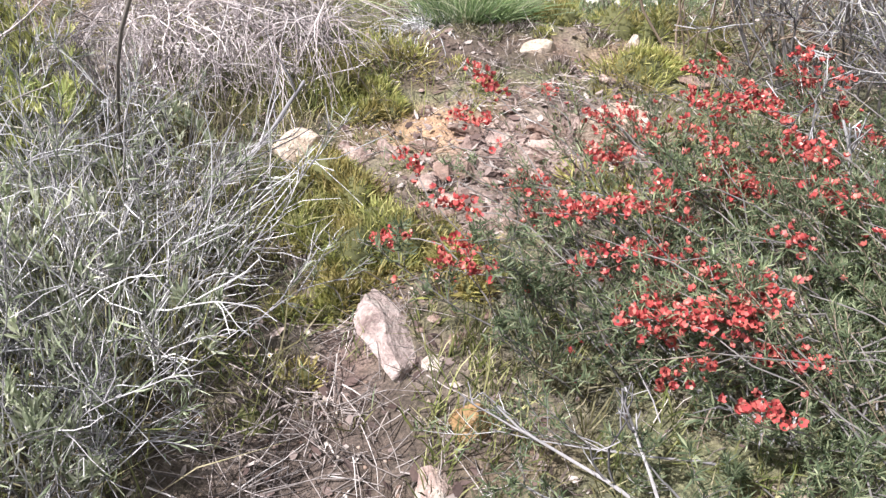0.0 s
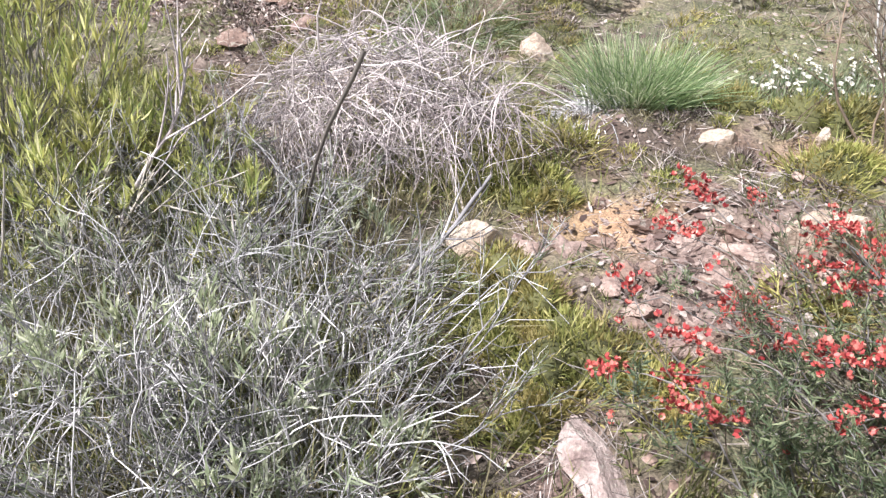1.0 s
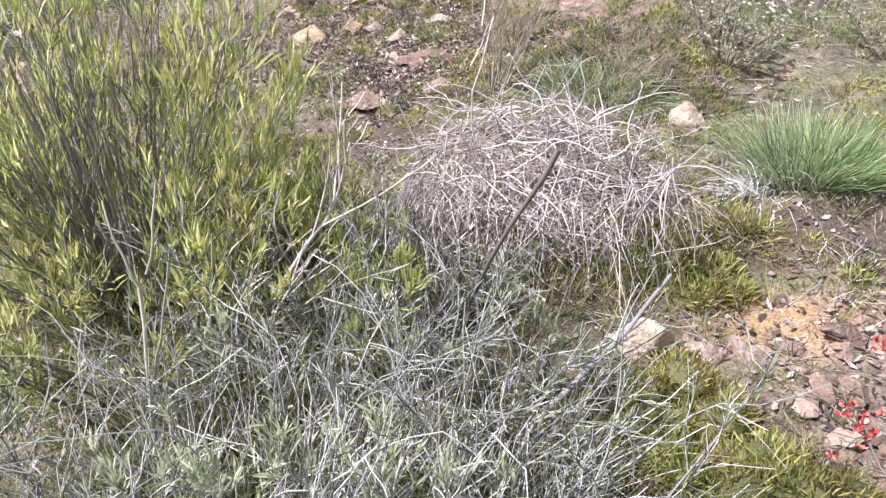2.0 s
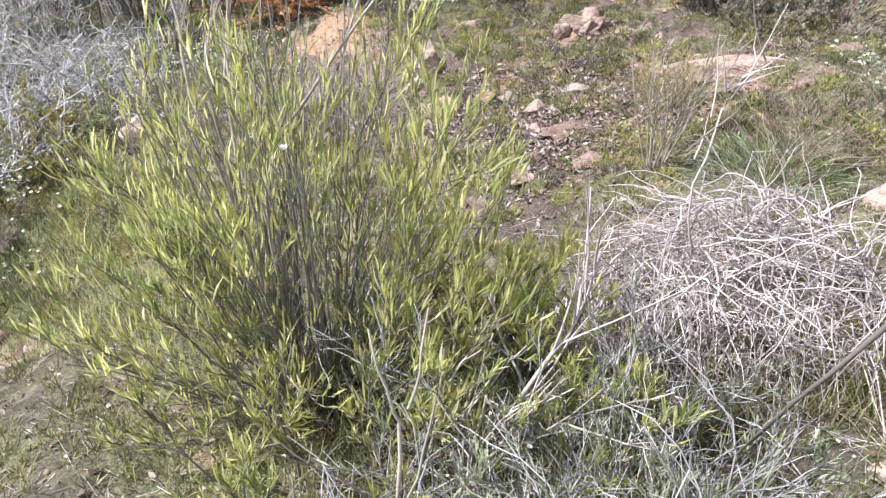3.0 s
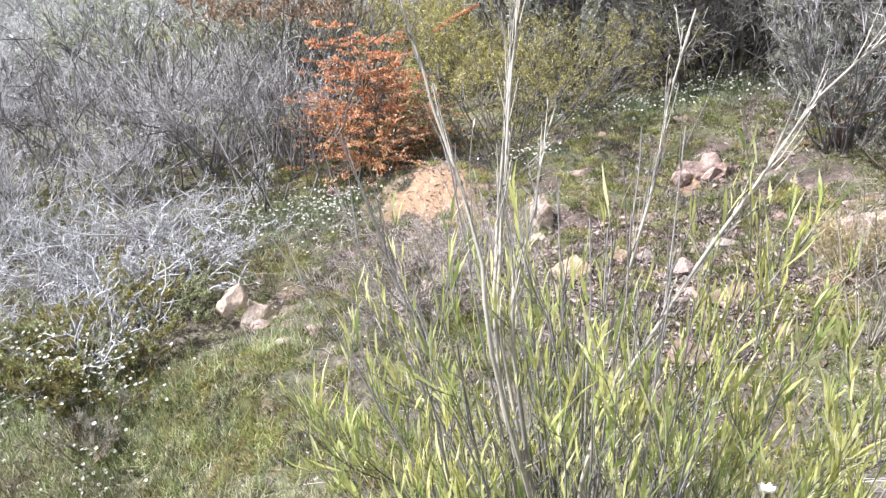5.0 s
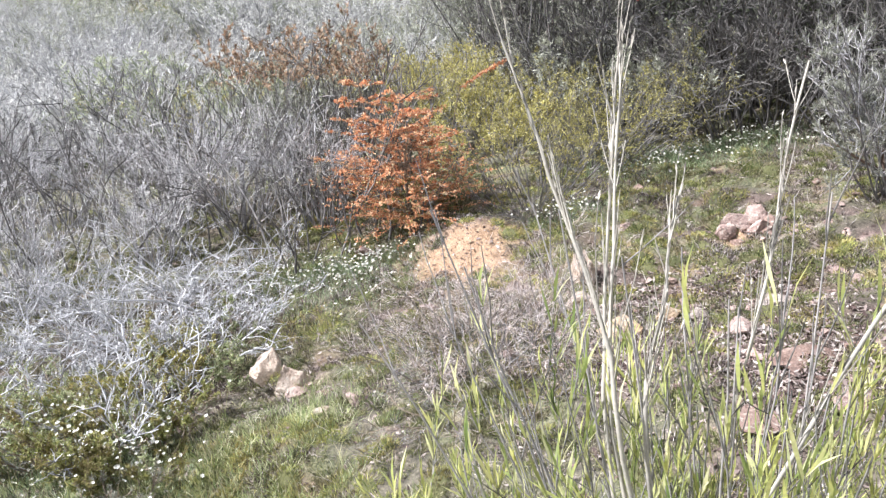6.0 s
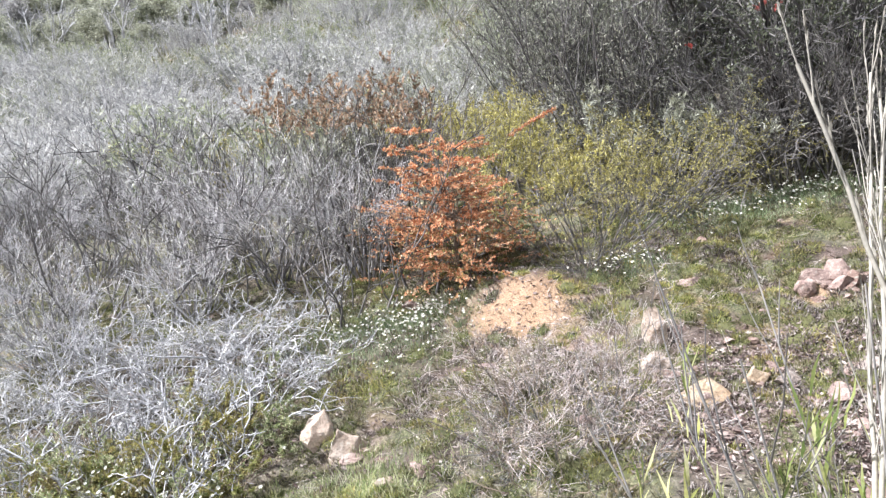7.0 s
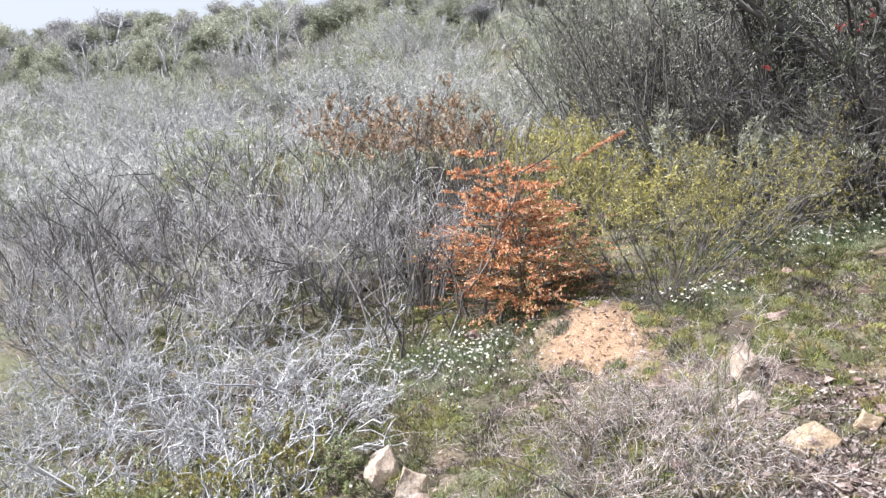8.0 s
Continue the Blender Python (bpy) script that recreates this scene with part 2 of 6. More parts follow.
WIRE_TWIG = plant("wiry_twig", [(0.0, (0.24, 0.24, 0.255)), (0.55, (0.54, 0.54, 0.56)), (1.0, (0.76, 0.76, 0.775))], 0, 0.85, drifts=(0.6, 1.28), wide=3.4)
SILVER_TWIG = plant("silver_twig", [(0.0, (0.2, 0.2, 0.22)), (0.4, (0.44, 0.44, 0.465)), (1.0, (0.76, 0.76, 0.785))], 0, 0.8)
PINK_TWIG = plant("dry_pink_twig", [(0.0, (0.28, 0.23, 0.22)), (0.5, (0.58, 0.51, 0.5)), (1.0, (0.76, 0.7, 0.68))], 0, 0.85)
PALE_HEAP = plant("bleached_heap_twig", [(0.0, (0.3, 0.26, 0.268)), (0.5, (0.54, 0.48, 0.49)), (1.0, (0.74, 0.68, 0.685))], 0, 0.8)
HEAP_TWIG = plant("heap_twig", [(0.0, (0.14, 0.115, 0.12)), (0.5, (0.44, 0.39, 0.4)), (1.0, (0.74, 0.69, 0.69))], 0, 0.85)
SHOOT_TWIG = plant("grey_shoot", [(0.0, (0.2, 0.185, 0.18)), (0.5, (0.33, 0.31, 0.305)), (1.0, (0.48, 0.455, 0.45))], 0, 0.8)
DARK_TWIG = plant("dark_twig", [(0.0, (0.07, 0.064, 0.063)), (0.5, (0.15, 0.14, 0.138)), (1.0, (0.28, 0.265, 0.26))], 0, 0.85)
BARK = plant("brown_bark", [(0.0, (0.13, 0.085, 0.065)), (1.0, (0.24, 0.165, 0.13))], 0, 0.9)
WEATHERED_STICK = plant("weathered_stick", [(0.0, (0.07, 0.063, 0.06)), (1.0, (0.17, 0.152, 0.142))], 0, 0.8)
BROWN_TWIG = plant("brown_twig", [(0.0, (0.12, 0.085, 0.06)), (0.5, (0.27, 0.21, 0.165)), (1.0, (0.42, 0.35, 0.28))], 0, 0.85)
BROOM_STEM = plant("broom_stem", [(0.0, (0.1, 0.095, 0.085)), (0.5, (0.21, 0.2, 0.185)), (1.0, (0.36, 0.35, 0.33))], 0, 0.75)
PALE_STALK = plant("pale_stalk", [(0.0, (0.19, 0.172, 0.152)), (0.5, (0.36, 0.335, 0.295)), (1.0, (0.58, 0.545, 0.485))], 0, 0.8)
STRAW = plant("straw", [(0.0, (0.34, 0.27, 0.14)), (0.5, (0.52, 0.44, 0.26)), (1.0, (0.66, 0.58, 0.4))], 0.25, 0.75)
GRASS = plant("short_grass", [(0.0, (0.05, 0.07, 0.025)), (0.4, (0.165, 0.2, 0.065)), (0.75, (0.33, 0.345, 0.13)), (1.0, (0.58, 0.55, 0.32))], 0.4, 0.6, [(0.0, (0.07, 0.065, 0.035)), (0.5, (0.22, 0.2, 0.105)), (1.0, (0.48, 0.43, 0.31))])
CUSHION = plant("herb_leaf", [(0.0, (0.15, 0.18, 0.055)), (0.6, (0.37, 0.39, 0.125)), (1.0, (0.6, 0.56, 0.25))], 0.4, 0.6, [(0.0, (0.16, 0.14, 0.05)), (0.5, (0.34, 0.3, 0.11)), (1.0, (0.5, 0.42, 0.2))])
# dark olive tone of the domes that the cushion blades stand out of
CUSHION_DOME = plant("moss_mat", [(0.0, (0.07, 0.075, 0.03)), (1.0, (0.14, 0.14, 0.06))], 0, 0.95)
BLUE_GRASS = plant("blue_green_blade", [(0.0, (0.12, 0.18, 0.1)), (0.5, (0.27, 0.37, 0.2)), (1.0, (0.54, 0.6, 0.42))], 0.4, 0.5)
TUSSOCK_BLADE = plant("tussock_blade", [(0.0, (0.1, 0.17, 0.08)), (0.5, (0.3, 0.42, 0.2)), (0.85, (0.52, 0.6, 0.36)), (1.0, (0.74, 0.72, 0.58))], 0.4, 0.5)
BROOM_LEAF = plant("broom_leaf", [(0.0, (0.28, 0.31, 0.11)), (0.35, (0.56, 0.57, 0.2)), (0.7, (0.78, 0.76, 0.31)), (1.0, (0.9, 0.87, 0.55))], 0.55, 0.45, [(0.0, (0.2, 0.28, 0.09)), (0.5, (0.48, 0.55, 0.2)), (1.0, (0.76, 0.77, 0.42))])
NEEDLE = plant("dark_needle", [(0.0, (0.06, 0.09, 0.05)), (0.6, (0.165, 0.215, 0.115)), (1.0, (0.37, 0.41, 0.25))], 0.4, 0.55)
RED_PETAL = plant("red_petal", [(0.0, (0.28, 0.035, 0.045)), (0.35, (0.48, 0.085, 0.085)), (0.7, (0.62, 0.16, 0.14)), (0.92, (0.74, 0.29, 0.24)), (1.0, (0.84, 0.48, 0.42))], 0.3, 0.5)
RED_HEART = plant("dark_flower_heart", [(0.0, (0.06, 0.01, 0.012)), (1.0, (0.18, 0.03, 0.03))], 0.1, 0.6)
WHITE_PETAL = plant("white_petal", [(0.0, (0.7, 0.7, 0.64)), (1.0, (0.86, 0.86, 0.8))], 0.3, 0.6)
YELLOW_HEART = plant("yellow_heart", [(0.0, (0.6, 0.42, 0.05)), (1.0, (0.75, 0.6, 0.12))], 0.1, 0.7)
ORANGE_LEAF = plant("orange_leaf", [(0.0, (0.38, 0.12, 0.06)), (0.3, (0.72, 0.32, 0.16)), (0.7, (0.9, 0.52, 0.31)), (1.0, (0.94, 0.77, 0.5))], 0.4, 0.55)
RUST_LEAF = plant("rust_leaf", [(0.0, (0.16, 0.1, 0.07)), (0.5, (0.42, 0.28, 0.19)), (1.0, (0.7, 0.52, 0.37))], 0.3, 0.65)
OLIVE_LEAF = plant("yellow_olive_leaf", [(0.0, (0.2, 0.18, 0.06)), (0.5, (0.46, 0.43, 0.14)), (1.0, (0.72, 0.65, 0.28))], 0.4, 0.55)
THICKET_LEAF = plant("thicket_leaf", [(0.0, (0.08, 0.1, 0.06)), (0.5, (0.22, 0.27, 0.17)), (1.0, (0.5, 0.55, 0.42))], 0.35, 0.6)
# purplish grey that paints the haze over the crest trees into their leaves
HAZED_PURPLE_LEAF = plant("hazed_purplish_leaf", [(0.0, (0.2, 0.2, 0.2)), (0.5, (0.38, 0.375, 0.38)), (1.0, (0.58, 0.57, 0.58))], 0.3, 0.65)
# scrub leaf paled in its colour to stand for glare and distance haze
HAZED_HILL_LEAF = plant("hazed_scrub_leaf", [(0.0, (0.28, 0.278, 0.275)), (0.5, (0.56, 0.558, 0.555)), (1.0, (0.84, 0.835, 0.83))], 0.4, 0.65)
GREY_LEAF = plant("grey_green_leaf", [(0.0, (0.16, 0.17, 0.13)), (0.5, (0.36, 0.37, 0.3)), (1.0, (0.6, 0.6, 0.52))], 0.35, 0.65)
DARK_LEAF = plant("dark_green_leaf", [(0.0, (0.04, 0.05, 0.03)), (0.5, (0.105, 0.12, 0.075)), (1.0, (0.21, 0.225, 0.15))], 0.3, 0.55)
# eucalypt leaf, lightened so that its colour carries the haze
HAZED_FAR_LEAF = plant("hazed_eucalypt_leaf", [(0.0, (0.22, 0.23, 0.17)), (0.5, (0.4, 0.415, 0.33)), (1.0, (0.62, 0.63, 0.54))], 0.3, 0.6)
HILL_GREEN = plant("hillside_green_leaf", [(0.0, (0.16, 0.2, 0.11)), (0.5, (0.34, 0.38, 0.23)), (1.0, (0.6, 0.62, 0.44))], 0.35, 0.6)
# darker scrub leaf, also greyed and lightened as painted haze
HAZED_SCRUB_DARK = plant("hazed_dark_scrub_leaf", [(0.0, (0.16, 0.175, 0.13)), (0.5, (0.33, 0.35, 0.265)), (1.0, (0.55, 0.57, 0.46))], 0.3, 0.6)
SAGE_LEAF = plant("sage_leaf", [(0.0, (0.2, 0.25, 0.15)), (0.5, (0.42, 0.47, 0.32)), (1.0, (0.68, 0.7, 0.56))], 0.4, 0.6)
HOLLOW_GRASS = plant("hollow_grass", [(0.0, (0.16, 0.21, 0.1)), (0.4, (0.36, 0.43, 0.2)), (0.75, (0.56, 0.58, 0.34)), (1.0, (0.8, 0.77, 0.62))], 0.45, 0.6)
LILAC_TWIG = plant("lilac_grey_twig", [(0.0, (0.3, 0.295, 0.31)), (0.5, (0.62, 0.61, 0.635)), (1.0, (0.84, 0.83, 0.85))], 0, 0.85, drifts=(0.7, 1.2), wide=2.0)
LITTER_TWIG = plant("litter_twig", [(0.0, (0.1, 0.08, 0.075)), (0.5, (0.3, 0.26, 0.245)), (0.85, (0.52, 0.46, 0.44)), (1.0, (0.74, 0.69, 0.67))], 0, 0.85)
FLAKE = plant("leaf_flake", [(0.0, (0.05, 0.033, 0.03)), (0.35, (0.16, 0.11, 0.1)), (0.7, (0.32, 0.26, 0.24)), (1.0, (0.54, 0.48, 0.45))], 0.1, 0.85)
DRY_HERB = plant("dry_herb", [(0.0, (0.045, 0.033, 0.03)), (0.4, (0.13, 0.1, 0.09)), (0.8, (0.36, 0.31, 0.29)), (1.0, (0.64, 0.6, 0.57))], 0.15, 0.85)

# ---- mesh makers ----
def mesh_of(name, verts, sides, mat, smooth=False):
    """A mesh from vertices and lists of equal-sided faces."""
    me = bpy.data.meshes.new(name)
    verts = np.asarray(verts, np.float32).reshape(-1, 3)
    loops = np.concatenate([np.asarray(f, np.int32).ravel() for f in sides])
    sizes = np.concatenate([np.full(len(f), np.shape(f)[1], np.int32) for f in sides])
    me.vertices.add(len(verts))
    me.vertices.foreach_set("co", verts.ravel())
    me.loops.add(len(loops))
    me.loops.foreach_set("vertex_index", loops)
    me.polygons.add(len(sizes))
    me.polygons.foreach_set("loop_start", np.concatenate([[0], np.cumsum(sizes)[:-1]]).astype(np.int32))
    me.polygons.foreach_set("loop_total", sizes)
    if smooth:
        me.polygons.foreach_set("use_smooth", np.ones(len(sizes), bool))
    me.update(calc_edges=True)
    me.materials.append(mat)
    return me


def unit(v):
    return v / np.maximum(np.linalg.norm(v, axis=-1, keepdims=True), 1e-9)


def grow(start, way, length, k=5, wobble=0.12, lift=0.0):
    """Bent lines of k points: N starts, ways and lengths. lift > 0 turns them up on the way, < 0 lets them hang."""
    n = len(start)
    step, pts, way = np.asarray(length, float)[:, None] / (k - 1), [np.asarray(start, float)], unit(np.asarray(way, float))
    for _ in range(k - 1):
        way = unit(way + rng.normal(0, wobble, (n, 3)) + np.array([0, 0, lift]) / (k - 1))
        pts.append(pts[-1] + way * step)
    return np.stack(pts, 1)


def along(lines, each, lo=0.2, hi=1.0):
    """Places and ways on lines: each gives so many of them."""
    n, k, _ = lines.shape
    which = np.repeat(np.arange(n), each)
    s = rng.uniform(lo, hi, len(which)) * (k - 1)
    i = np.minimum(s.astype(int), k - 2)
    f = (s - i)[:, None]
    a, b = lines[which, i], lines[which, i + 1]
    return a + (b - a) * f, unit(b - a), which, s / (k - 1)


def fork(lines, each, ratio, spread, k=4, wobble=0.14, lift=0.1, lo=0.25):
    """Side shoots on lines."""
    at, way, which, s = along(lines, each, lo)
    size = np.linalg.norm(lines[which, -1] - lines[which, 0], axis=1) * ratio * rng.uniform(0.5, 1.2, len(which)) * (1.2 - 0.6 * s)
    return grow(at, way + rng.normal(0, spread, way.shape), size, k, wobble, lift)


def tubes(lines, r0, r1, sides=3):
    """Tapering round twigs round the lines."""
    n, k, _ = lines.shape
    way = unit(np.gradient(lines, axis=1))
    ref = np.where(np.abs(way[..., 2:]) > 0.9, np.array([1.0, 0, 0]), np.array([0, 0, 1.0]))
    u = unit(np.cross(way, ref))
    v = np.cross(way, u)
    r = np.asarray(r0).reshape(-1, 1) * (1 - np.linspace(0, 1, k)) + np.asarray(r1).reshape(-1, 1) * np.linspace(0, 1, k)
    ang = np.arange(sides) * 2 * np.pi / sides
    ring = u[:, :, None] * np.cos(ang)[:, None] + v[:, :, None] * np.sin(ang)[:, None]
    verts = lines[:, :, None] + ring * np.broadcast_to(r, (n, k))[:, :, None, None]
    idx = np.arange(n * k * sides).reshape(n, k, sides)
    nxt = np.roll(idx, -1, 2)
    quads = np.stack([idx[:, :-1], nxt[:, :-1], nxt[:, 1:], idx[:, 1:]], -1).reshape(-1, 4)
    return verts.reshape(-1, 3), quads


def blades(at, way, length, width, bend=0.3, turn=None):
    """Leaf blades: a wide foot, a wider middle, a point."""
    n = len(at)
    way = unit(way)
    side = unit(np.cross(way, rng.normal(0, 1, (n, 3)) if turn is None else turn))
    face = np.cross(side, way)
    length, width = np.broadcast_to(length, n)[:, None], np.broadcast_to(width, n)[:, None]
    mid = at + way * length * 0.5 + face * length * bend * 0.25
    tip = at + way * length * 0.95 + face * length * bend
    v = np.stack([at - side * width * 0.25, at + side * width * 0.25, mid + side * width * 0.5, mid - side * width * 0.5, tip], 1)
    base = np.arange(n)[:, None] * 5
    return v.reshape(-1, 3), base + np.array([[0, 1, 2, 3]]), base + np.array([[3, 2, 4]])


def join(*sets):
    """Vertices and face lists of several makers in one."""
    verts, faces, off = [], [], 0
    for v, *fs in sets:
        verts.append(v)
        faces += [np.asarray(f) + off for f in fs]
        off += len(v)
    return np.concatenate(verts), faces


def twig_mesh(name, sets, mat):
    v, f = join(*sets)
    return mesh_of(name, v, f, mat)


def thing(name, x, y, label, category, group="", lift=0.0):
    """An Empty on the ground that parents the parts of a thing."""
    ob = new(name)
    ob.empty_display_size = 0.1
    ob.location = (x, y, float(ground(x, y)) + lift)
    return tagged(ob, label, category, group)


def part(name, me, parent, label="", kind=""):
    ob = new(name, me)
    ob.parent = parent
    return tagged(ob, label, kind=kind)


def rods(name, lines, r0, r1, sides, mat, parent, single=True):
    """Stems as parts of their own, or joined where they are past counting."""
    r0, r1 = np.broadcast_to(r0, len(lines)), np.broadcast_to(r1, len(lines))
    if not single:
        part(name, twig_mesh(name, [tubes(lines, r0, r1, sides)], mat), parent, kind="stuff")
        return
    for k in range(len(lines)):
        part(name, twig_mesh(name, [tubes(lines[k:k + 1], r0[k:k + 1], r1[k:k + 1], sides)], mat), parent)


def seat(points, x, y):
    """Points round (0, 0) at height z over the ground, as they lie about a thing's foot at x, y."""
    p = np.array(points, float)
    p[:, 2] += ground(x + p[:, 0], y + p[:, 1]) - float(ground(x, y))
    return p


def bent(points, k=11):
    """A smooth line through a few points."""
    p = np.array(points)
    t = np.linspace(0, 1, len(p))
    s = np.linspace(0, 1, k)
    line = np.stack([np.interp(s, t, p[:, a]) for a in range(3)], 1)
    for _ in range(2):
        line[1:-1] = (line[:-2] + 2 * line[1:-1] + line[2:]) / 4
    return line[None] + np.cumsum(rng.normal(0, 0.004, (1, k, 3)), 1)


# ---- ground ----
def spaced(lo, hi, fine, far):
    near = np.arange(lo, hi, fine)
    out = fine * np.cumsum(1.16 ** np.arange(1, 80))
    return np.concatenate([(lo - out[out < far])[::-1], near, near[-1] + out[out < far]])


def make_ground():
    gx, gy = spaced(-4.2, 3.2, 0.022, 700), spaced(-0.4, 7.6, 0.022, 700)
    x, y = np.meshgrid(gx, gy)
    v = np.stack([x, y, ground(x, y)], -1)
    idx = np.arange(x.size).reshape(x.shape)
    q = np.stack([idx[:-1, :-1], idx[:-1, 1:], idx[1:, 1:], idx[1:, :-1]], -1).reshape(-1, 4)
    me = mesh_of("ground", v, [q], EARTH, smooth=True)
    a = me.attributes.new("bare", "FLOAT", "POINT")
    a.data.foreach_set("value", bareness(x, y).ravel().astype(np.float32))
    for name, spots, seed in (("clay", OCHRE, 61), ("mould_shade", MOULD_SHADE, 64)):
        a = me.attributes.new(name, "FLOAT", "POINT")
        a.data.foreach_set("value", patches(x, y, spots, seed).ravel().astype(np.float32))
    tagged(new("ground", me), "stony pinkish-brown hillside earth with moss and litter", "ground", kind="structure")


make_ground()


# ---- stones ----
def rock_mesh(name, size, mat, seed, flat=0.35):
    bm = bmesh.new()
    bmesh.ops.create_icosphere(bm, subdivisions=4, radius=1.0)
    r = random.Random(seed)
    cuts = []
    for _ in range(12):
        d = Vector((r.uniform(-1, 1), r.uniform(-1, 1), r.uniform(-0.7, 1))).normalized()
        cuts.append((d, r.uniform(0.42, 0.72)))
    shift = Vector((r.uniform(-50, 50), r.uniform(-50, 50), r.uniform(-50, 50)))
    for vert in bm.verts:
        p = vert.co.copy()
        for d, far in cuts:
            over = p.dot(d) - far
            if over > 0:
                p -= d * over
        n = noise.fractal(p * 2.2 + shift, 0.7, 2.2, 6)
        p *= 1.42 + 0.16 * n + 0.12 * noise.noise(p * 0.9 + shift)
        vert.co = Vector((p.x * size[0], p.y * size[1], p.z * size[2] if p.z > 0 else p.z * size[2] * flat * 2))
    me = bpy.data.meshes.new(name)
    bm.to_mesh(me)
    bm.free()
    me.materials.append(mat)
    return me


def rock(x, y, sx, sy, sz, mat, label, seed, turn=0, tilt=0, sink=0.25, name="rock", group="", roll=0):
    ob = new(name, rock_mesh(name, (sx, sy, sz), mat, seed))
    ob.matrix_world = pose(x, y, float(ground(x, y)) + sz * (0.35 - sink), tilt, roll, turn)
    return tagged(ob, label, "rock", group)


# ---- plants ----
def dead_shrub(name, x, y, reach, height, stems, mat, label, category="dead shrub", lean=(0, 0), droop=0.0, twig=0.0035, each=(5, 4), green=0, seed_spread=0.25, wob=0.16, arcs=0, arc_mat=None, stem_mat=None, leaf=(0.05, 0.005), leaf_mat=None, tip_mat=None, low=0.25):
    """A leafless shrub: stems from the foot, forked twice."""
    ob = thing(name, x, y, label, category)
    ang, rad = rng.uniform(0, 2 * np.pi, stems), np.sqrt(rng.uniform(0, 1, stems))
    foot = seat(np.stack([np.cos(ang) * rad * reach * seed_spread, np.sin(ang) * rad * reach * seed_spread, np.full(stems, -0.02)], 1), x, y)
    way = np.stack([np.cos(ang) * rad * reach + lean[0], np.sin(ang) * rad * reach + lean[1], np.full(stems, height)], 1)
    size = np.linalg.norm(way, axis=1) * rng.uniform(0.6, 1.05, stems)
    main = grow(foot, way, size, 7, wob, droop)
    one = fork(main, each[0], 0.5, 0.5, 5, wob, 0.15 + droop, low)
    two = fork(one, each[1], 0.6, 0.55, 4, wob, 0.1 + droop)
    thick = twig * rng.uniform(0.7, 1.4, stems)
    rods("stem", main, thick, thick * 0.35, 4, stem_mat or mat, ob, y < 8)
    if tip_mat:
        part("brushwood", twig_mesh("brushwood", [tubes(one, twig * 0.5, twig * 0.26)], mat), ob, kind="stuff")
        part("fine_brushwood", twig_mesh("fine_brushwood", [tubes(two, twig * 0.32, twig * 0.17)], tip_mat), ob, "pale fine twig tips", "stuff")
    else:
        part("brushwood", twig_mesh("brushwood", [tubes(one, twig * 0.55, twig * 0.28), tubes(two, twig * 0.36, twig * 0.2)], mat), ob, kind="stuff")
    if arcs:
        a2, r2 = rng.uniform(0, 2 * np.pi, arcs), np.sqrt(rng.uniform(0, 1, arcs)) * reach * 0.8
        p = seat(np.stack([np.cos(a2) * r2, np.sin(a2) * r2, rng.uniform(0, 0.1, arcs)], 1), x, y)
        lines = grow(p, np.stack([rng.normal(0, 0.6, arcs), rng.normal(0, 0.6, arcs), np.ones(arcs)], 1), height * rng.uniform(0.6, 1.25, arcs), 10, 0.26, -1.1)
        part("bleached_brushwood", twig_mesh("bleached_brushwood", [tubes(lines, rng.uniform(0.0014, 0.0028, arcs) * (1 if y < 4 else 1.6), 0.001, 4), tubes(fork(lines, 2, 0.4, 0.4, 4, 0.2, -0.4), 0.0014, 0.0007)], arc_mat or SILVER_TWIG), ob, "bleached curved wiry stems", "stuff")
    if green:
        at, way, *_ = along(one, green, 0.1, 1.0)
        v, q, t3 = blades(at, way + rng.normal(0, 0.5, way.shape) + [0, 0, 0.3], leaf[0] * rng.uniform(0.4, 1.0, len(at)), leaf[1] * rng.uniform(0.4, 1.0, len(at)))
        part("foliage", mesh_of("foliage", v, [q, t3], leaf_mat or GREY_LEAF), ob, "sparse thin grey-green leaves", "stuff")
    return ob


def tuft(name, x, y, count, length, width, mat, label, spread=0.6, foot=0.06, bend=0.55, category="grass tuft", fringe=None):
    """A tussock of arching blades of four joints."""
    ob = thing(name, x, y, label, category)

    def set_of(n, ln, wd, sp, lift):
        ang, rad = rng.uniform(0, 2 * np.pi, n), np.sqrt(rng.uniform(0, 1, n))
        p = seat(np.stack([np.cos(ang) * rad * foot, np.sin(ang) * rad * foot, np.full(n, -0.01)], 1), x, y)
        way = np.stack([np.cos(ang) * rad * sp, np.sin(ang) * rad * sp, np.ones(n)], 1) + rng.normal(0, 0.12, (n, 3))
        ln = ln * rng.uniform(0.5, 1.1, n)
        lines = grow(p, way, ln, 5, 0.07, lift)
        side = unit(np.cross(lines[:, -1] - lines[:, 0], rng.normal(0, 1, (n, 3))))[:, None]
        taper = np.array([0.7, 1.0, 0.85, 0.55, 0.06])[None, :, None] * wd * 0.5
        v = np.stack([lines - side * taper, lines + side * taper], 2)
        idx = np.arange(n * 10).reshape(n, 5, 2)
        return v.reshape(-1, 3), np.stack([idx[:, :-1, 0], idx[:, :-1, 1], idx[:, 1:, 1], idx[:, 1:, 0]], -1).reshape(-1, 4)
    part("tussock_grass", twig_mesh("tussock_grass", [set_of(count, length, width, spread, -bend)], mat), ob, kind="stuff")
    if fringe:
        part("dead_grass", twig_mesh("dead_grass", [set_of(count * 3 // 5, length * 0.95, width, spread * 2.2, -2.6)], fringe), ob, "withered grey blades hanging round the foot", "stuff")
    return ob


